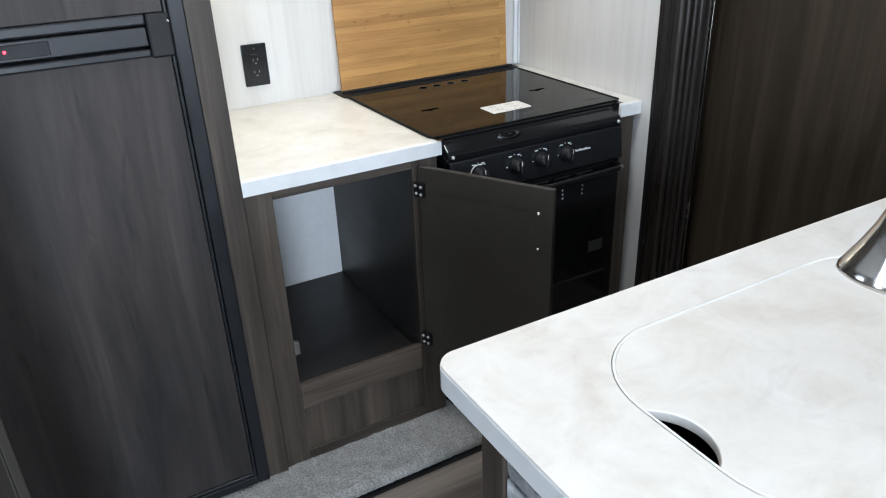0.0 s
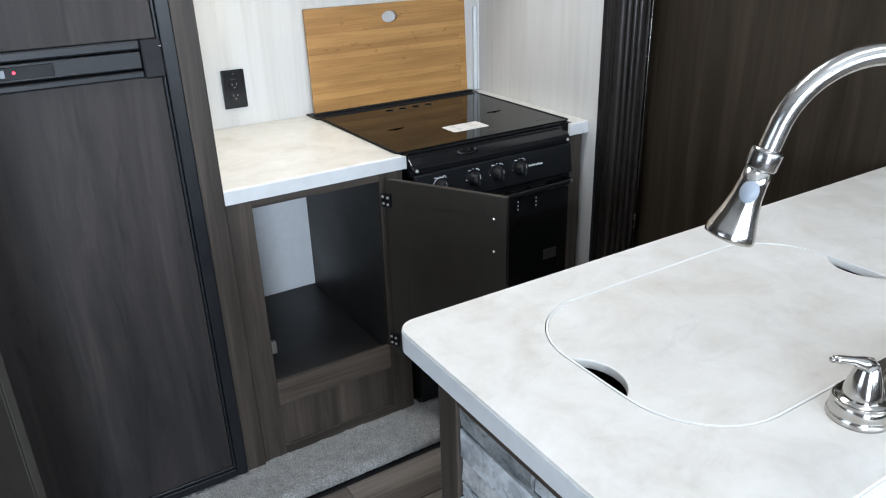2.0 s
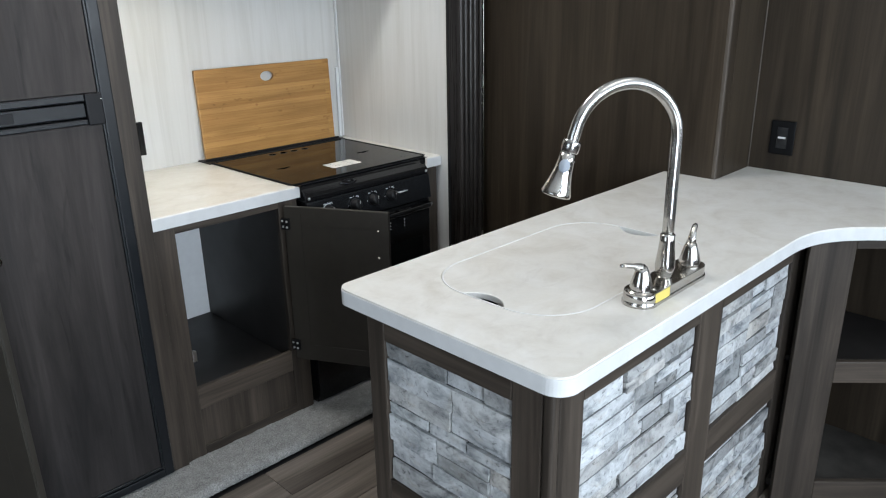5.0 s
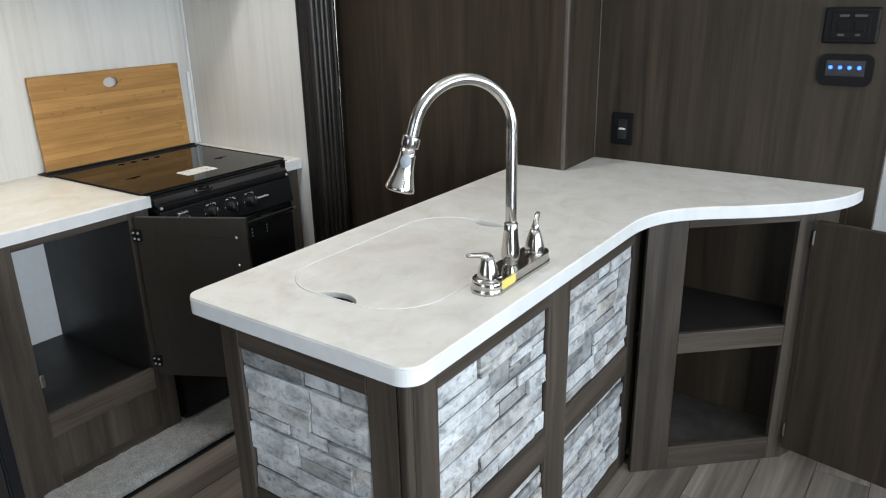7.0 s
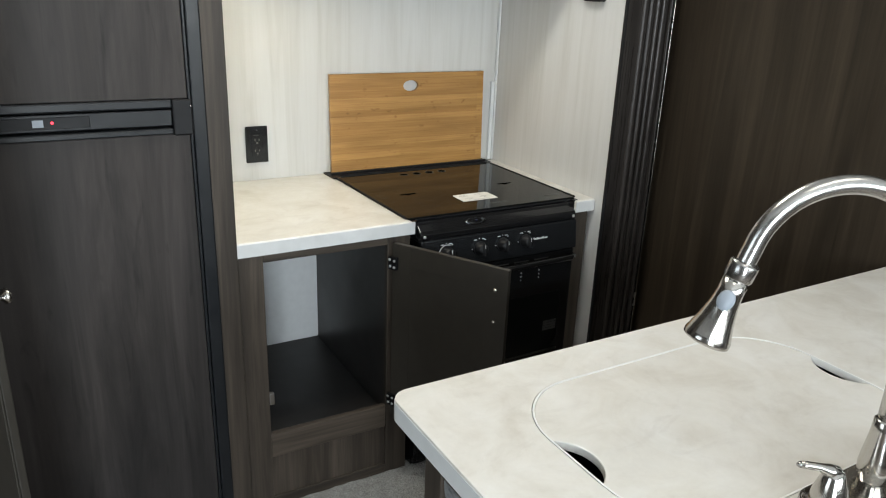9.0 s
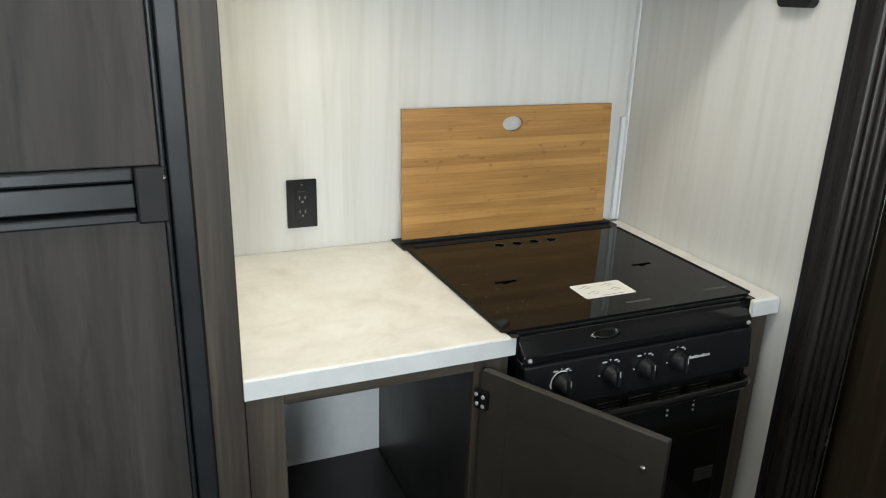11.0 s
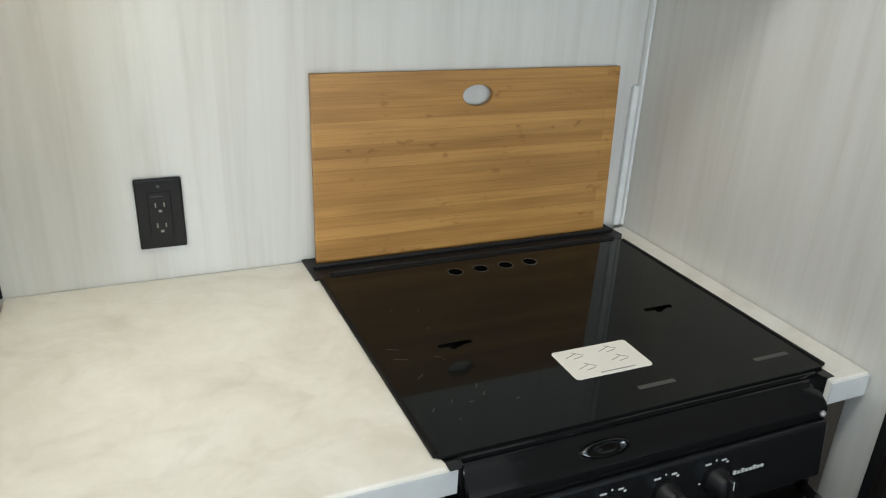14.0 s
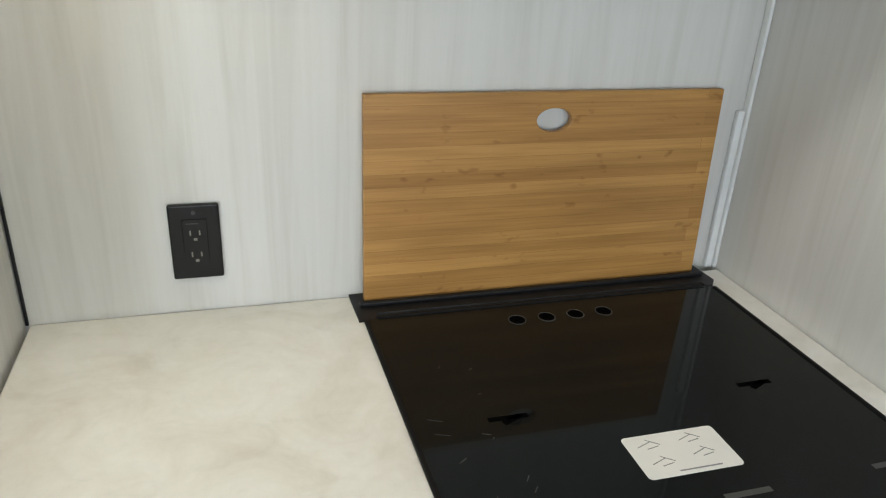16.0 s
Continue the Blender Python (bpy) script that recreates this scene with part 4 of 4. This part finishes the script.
# oven door
od = part("oven_door", box(0.050, 0.600, -0.615, -0.586, 0.215, 0.684, bevel=0.005, seg=3), M["enamel"], st, "glossy black oven door")
part("window", box(0.120, 0.560, -0.6175, -0.6154, 0.345, 0.548, bevel=0.001), M["glass"], od, "dark oven window")
part("top_panel", box(0.058, 0.592, -0.6158, -0.6152, 0.578, 0.639), M["black_gloss"], od, "black band over the oven window")
for i in range(4):
    for j in range(4):
        x0 = 0.220 + i * 0.075
        part("vent_slot", box(x0, x0 + 0.055, -0.6162, -0.6154, 0.644 + j * 0.0075, 0.647 + j * 0.0075), M["vent"], od)
for x in (0.400, 0.468):
    for z in (0.606, 0.618, 0.630):
        part("vent_dot", lathe([(0.0, 0.0), (0.003, 0.0), (0.002, 0.001)], 8, pose(x, -0.6155, z, 90)), M["mark"], od)
hp = [Vector((0.075, -0.616, 0.672)), Vector((0.080, -0.645, 0.672)), Vector((0.10, -0.655, 0.672)), Vector((0.32, -0.660, 0.672)), Vector((0.555, -0.655, 0.672)), Vector((0.575, -0.645, 0.672)), Vector((0.580, -0.616, 0.672))]
part("handle", sweep(hp, [0.008, 0.009, 0.009, 0.009, 0.009, 0.009, 0.008], 14), M["enamel"], od, "black bar handle", True)
for mat, z0, z1, label in (("red", 0.484, 0.508, "red warning sticker"), ("card", 0.463, 0.4835, "white sticker band"), ("beige", 0.405, 0.455, "beige paper sticker")):
    part("sticker", box(0.304, 0.352, -0.6186, -0.6178, z0, z1), M[mat], od, label)
# lighter bar imitates the highlight along the window's bottom edge
part("window_trim", box(0.115, 0.565, -0.6185, -0.6154, 0.337, 0.3445, bevel=0.001), M["dark_metal"], od, "thin metal line carrying the highlight of the window's lower edge")
for k in range(4):
    part("label_line", box(0.500, 0.552, -0.6184, -0.6178, 0.415 + k * 0.009, 0.4226 + k * 0.009), M["vent"], od, "grey print")
part("kick_panel", box(0.050, 0.600, -0.604, -0.586, 0.04, 0.205, bevel=0.003), M["enamel"], st)

# ---- cutting board ----


def board():
    x0, x1, z0, z1, y = 0.019, 0.613, 0.0, 0.326, 0.013
    hole = [(0.317 + 0.029 * math.cos(2 * math.pi * i / 32), 0.282 + 0.0185 * math.sin(2 * math.pi * i / 32)) for i in range(32)]
    c = [(x0, z0), (x1, z0), (x1, z1), (x0, z1)]
    bm = slab(c, 0.0, y, [hole[::-1]])
    bmesh.ops.transform(bm, matrix=pose(0, 0, 0, 90), verts=bm.verts)
    return turned(bm, pose(0, -0.0135, CT + 0.0048, -2.3))


cb = solid("cutting_board", board(), M["bamboo"], "bamboo cutting board with a finger hole leaning on the wall", "cutting board")
soften(cb, 0.0015, 2)

# ---- outlets, switches ----


def outlet(x, z):
    o = thing("outlet", (x, 0.0055, z), "black double power outlet on the wall", "outlet")
    part("plate", box(x - 0.0355, x + 0.0355, -0.0035, 0.0055, z - 0.0585, z + 0.0585, bevel=0.003, seg=3), M["outlet"], o)
    part("insert", box(x - 0.0172, x + 0.0172, -0.0055, -0.0036, z - 0.0345, z + 0.0365, bevel=0.001), M["outlet"], o)
    part("screw", lathe([(0.0, 0.0), (0.0028, 0.0), (0.0022, 0.0012), (0.0, 0.0014)], 12, pose(x, -0.0035, z + 0.0465, 90)), M["dark_metal"], o)
    for dz in (0.016, -0.018):
        for dx, w, h in ((-0.0065, 0.002, 0.008), (0.0065, 0.002, 0.007), (0.0, 0.005, 0.004)):
            part("slot", box(x + dx - w / 2, x + dx + w / 2, -0.0060, -0.0056, z + dz - h / 2 - (0.010 if dx == 0 else 0), z + dz + h / 2 - (0.010 if dx == 0 else 0)), M["slot"], o)
    part("print_line", box(x - 0.012, x + 0.006, -0.0059, -0.0056, z + 0.030, z + 0.0312), M["faint"], o)


outlet(-0.2245, 0.950)


def wall_plate(name, y0, y1, z0, z1, label, cat, round_by=0.003, depth=0.008):
    o = thing(name, (BX, (y0 + y1) / 2, z0), label, cat)
    part("plate", box(BX - depth, BX - 0.0005, y0, y1, z0, z1, bevel=round_by, seg=3), M["black_matt"], o)
    return o


sw = wall_plate("wall_switch", -1.720, -1.646, 0.915, 1.021, "black wall outlet with a small lit mark", "switch")
part("insert", box(BX - 0.0105, BX - 0.0082, -1.700, -1.667, 0.935, 1.002, bevel=0.001), M["black_gloss"], sw)
part("mark", box(BX - 0.0112, BX - 0.0106, -1.695, -1.672, 0.966, 0.972), M["mark"], sw)

pn = wall_plate("control_panel", -2.382, -2.247, 1.257, 1.351, "black control panel with printed switches", "switch panel", 0.006, 0.018)
part("face", box(BX - 0.0205, BX - 0.0182, -2.362, -2.267, 1.270, 1.338, bevel=0.001), M["black_matt"], pn)
for y0, y1, z in ((-2.308, -2.285, 1.327), (-2.352, -2.322, 1.327), (-2.302, -2.285, 1.277), (-2.340, -2.328, 1.277)):
    part("print_line", box(BX - 0.0212, BX - 0.0206, y0, y1, z, z + 0.006), M["faint"], pn)
for y in (-2.297, -2.337):
    part("rocker", box(BX - 0.0235, BX - 0.0207, y - 0.013, y + 0.013, 1.290, 1.318, bevel=0.001), M["black_matt"], pn)


def monitor():
    o = thing("light_panel", (BX, -2.316, 1.143), "black rounded panel with four blue lights", "switch panel")
    outl = round_rect(-0.0685, 0.0685, -0.0425, 0.0425, 0.022)
    bm = slab(outl, 0.0, 0.012)
    turned(bm, Matrix(((0, 0, -1, BX - 0.0005), (1, 0, 0, -2.316), (0, 1, 0, 1.1855), (0, 0, 0, 1))))
    soften(part("plate", bm, M["black_matt"], o), 0.003, 3)
    part("face", box(BX - 0.0135, BX - 0.0127, -2.365, -2.268, 1.170, 1.212, bevel=0.0002), M["black_gloss"], o)
    for i in range(4):
        y = -2.280 - i * 0.0235
        part("led", lathe([(0.0, 0.0), (0.0052, 0.0), (0.0044, 0.002), (0.0, 0.003)], 14, pose(BX - 0.0136, y, 1.193, 0, -90, 0)), M["blue_led"], o, "blue light", True)


monitor()


def wall_device():
    o = thing("wall_device", (0.676, -0.515, 1.42), "small black wall device with a blue light", "switch")
    soften(part("case", turned(slab(round_rect(-0.042, 0.042, -0.06, 0.06, 0.014), 0, 0.022), Matrix(((0, 0, -1, 0.6775), (1, 0, 0, -0.515), (0, 1, 0, 1.482), (0, 0, 0, 1)))), M["black"], o), 0.004, 3)
    part("led", lathe([(0.0, 0.0), (0.006, 0.0), (0.004, 0.002)], 14, pose(0.655, -0.507, 1.474, 0, -90, 0)), M["blue_led"], o, "blue light")


wall_device()

# ---- lamps seen by their light ----
for cx, cy in ((-0.2, -2.3), (-0.25, -0.92)):
    cl = thing("ceiling_light", (cx, cy, 2.3), "flat white ceiling light", "lamp", "ceiling lights")
    part("housing", box(cx - 0.48, cx + 0.48, cy - 0.17, cy + 0.17, 2.292, 2.2995, bevel=0.002), M["white"], cl)
ul = thing("under_cabinet_lamp", (-0.25, -0.31, 1.495), "slim warm light strip under the cupboard", "lamp")
part("housing", box(-0.44, -0.06, -0.35, -0.27, 1.4875, 1.4995, bevel=0.002), M["white"], ul)

hl = thing("hood_lamp", (0.34, -0.36, 1.495), "slim light strip under the hood", "lamp")
part("housing", box(0.18, 0.50, -0.40, -0.32, 1.4875, 1.4995, bevel=0.002), M["white"], hl)

# ---- stones of the island ----


def stone_mesh(w, h, d, rng):
    bm = bmesh.new()
    nx, ny = (4 if w > 0.1 else 3), 3
    grid = []
    tip, lean = rng.uniform(-0.0035, 0.0035), rng.uniform(-0.003, 0.003)
    for j in range(ny + 1):
        row = []
        for i in range(nx + 1):
            edge = i in (0, nx) or j in (0, ny)
            u, v = i / nx, j / ny
            jx = 0 if i in (0, nx) else rng.uniform(-0.2, 0.2) / nx
            jy = 0 if j in (0, ny) else rng.uniform(-0.2, 0.2) / ny
            out = max(0.0008, d - (0.0008 if edge else 0.0) + tip * (v - 0.5) + lean * (u - 0.5) + rng.uniform(-0.0010, 0.0010))
            row.append(bm.verts.new(((u + jx) * w, -out, (v + jy) * h)))
        grid.append(row)
    for j in range(ny):
        for i in range(nx):
            bm.faces.new((grid[j][i], grid[j][i + 1], grid[j + 1][i + 1], grid[j + 1][i]))
    rim = [grid[0][i] for i in range(nx + 1)] + [grid[j][nx] for j in range(1, ny + 1)] + [grid[ny][i] for i in range(nx - 1, -1, -1)] + [grid[j][0] for j in range(ny - 1, 0, -1)]
    back = [bm.verts.new((v.co.x, 0, v.co.z)) for v in rim]
    for i in range(len(rim)):
        bm.faces.new((rim[i], back[i], back[(i + 1) % len(rim)], rim[(i + 1) % len(rim)]))
    bmesh.ops.recalc_face_normals(bm, faces=bm.faces)
    return bm


def stone_panel(origin, axis, width, z0, z1, seed):
    """Dry-stacked ledgestones; axis is the way along the face."""
    rng = random.Random(seed)
    along = Vector(axis)
    out = Vector((along.y, -along.x, 0))
    m = Matrix(((along.x, -out.x, 0, origin[0]), (along.y, -out.y, 0, origin[1]), (0, 0, 1, 0), (0, 0, 0, 1)))
    holder = part("stone_panel", turned(box(0.0, width, -0.0012, -0.0002, z0, z1), m), M["mortar"], isl, "grey stacked-stone panel")
    z = z0 + 0.0005
    while z < z1 - 0.012:
        h = min(rng.choice((0.030, 0.038, 0.046, 0.055, 0.066)), z1 - z - 0.0005)
        if z1 - (z + h) < 0.016:
            h = z1 - z - 0.0005
        x = 0.0005
        while x < width - 0.01:
            w = min(rng.uniform(0.07, 0.22), width - x - 0.0005)
            if width - (x + w) < 0.035:
                w = width - x - 0.0005
            g = rng.choice((0.0008, 0.0015, 0.0024, 0.0032))
            parts = [(z, h)]
            if h > 0.050 and rng.random() < 0.4:
                c = rng.uniform(0.42, 0.58)
                parts = [(z, h * c), (z + h * c, h * (1 - c))]
            for zz, hh in parts:
                ob = part("stone", stone_mesh(w - 2 * g, hh - 2 * g, rng.choice((0.0012, 0.0030, 0.0052, 0.0072, 0.0095)), rng), M["stone"], holder)
                ob.matrix_basis = m @ Matrix.Translation((x + g, -0.0012, zz + g))
            x += w
        z += h


stone_panel((-0.372, -1.500), (0, -1, 0), 0.338, 0.412, 0.748, 11)
stone_panel((-0.372, -1.500), (0, -1, 0), 0.338, 0.045, 0.335, 12)
stone_panel((-0.293, -1.912), (1, 0, 0), 0.428, 0.428, 0.744, 13)
stone_panel((0.243, -1.912), (1, 0, 0), 0.399, 0.428, 0.744, 14)
stone_panel((-0.293, -1.912), (1, 0, 0), 0.428, 0.043, 0.340, 15)
stone_panel((0.243, -1.912), (1, 0, 0), 0.399, 0.043, 0.340, 16)

# ---- floor planks ----
floor_ob = bpy.data.objects["floor"]
PW, PLN = 0.1507, 1.215
plank_meshes = {}
row, y = 0, -0.7665 - PW
while y > -4.2:
    x = -2.72 - (row * 0.437) % PLN
    while x < 2.19:
        a, b = max(x, -2.72), min(x + PLN, 2.2)
        if b - a > 0.02:
            key = round(b - a, 3)
            if key not in plank_meshes:
                plank_meshes[key] = mesh_of("plank", box(0.0007, b - a - 0.0007, 0.0007, PW - 0.0007, -0.0135, 0.0, bevel=0.0012, seg=1), M["plank"])
            ob = new("plank", plank_meshes[key])
            ob.parent = floor_ob
            ob.location = (a, y, 0)
        x += PLN
    y -= PW
    row += 1
# black strip stands in for the shadow under the carpet flap
solid("carpet_edge_shadow", box(-2.72, 0.714, -0.7655, -0.736, -0.0135, -0.006), M["black"], "black strip painting the shadow under the carpet edge", "floor", "structure")
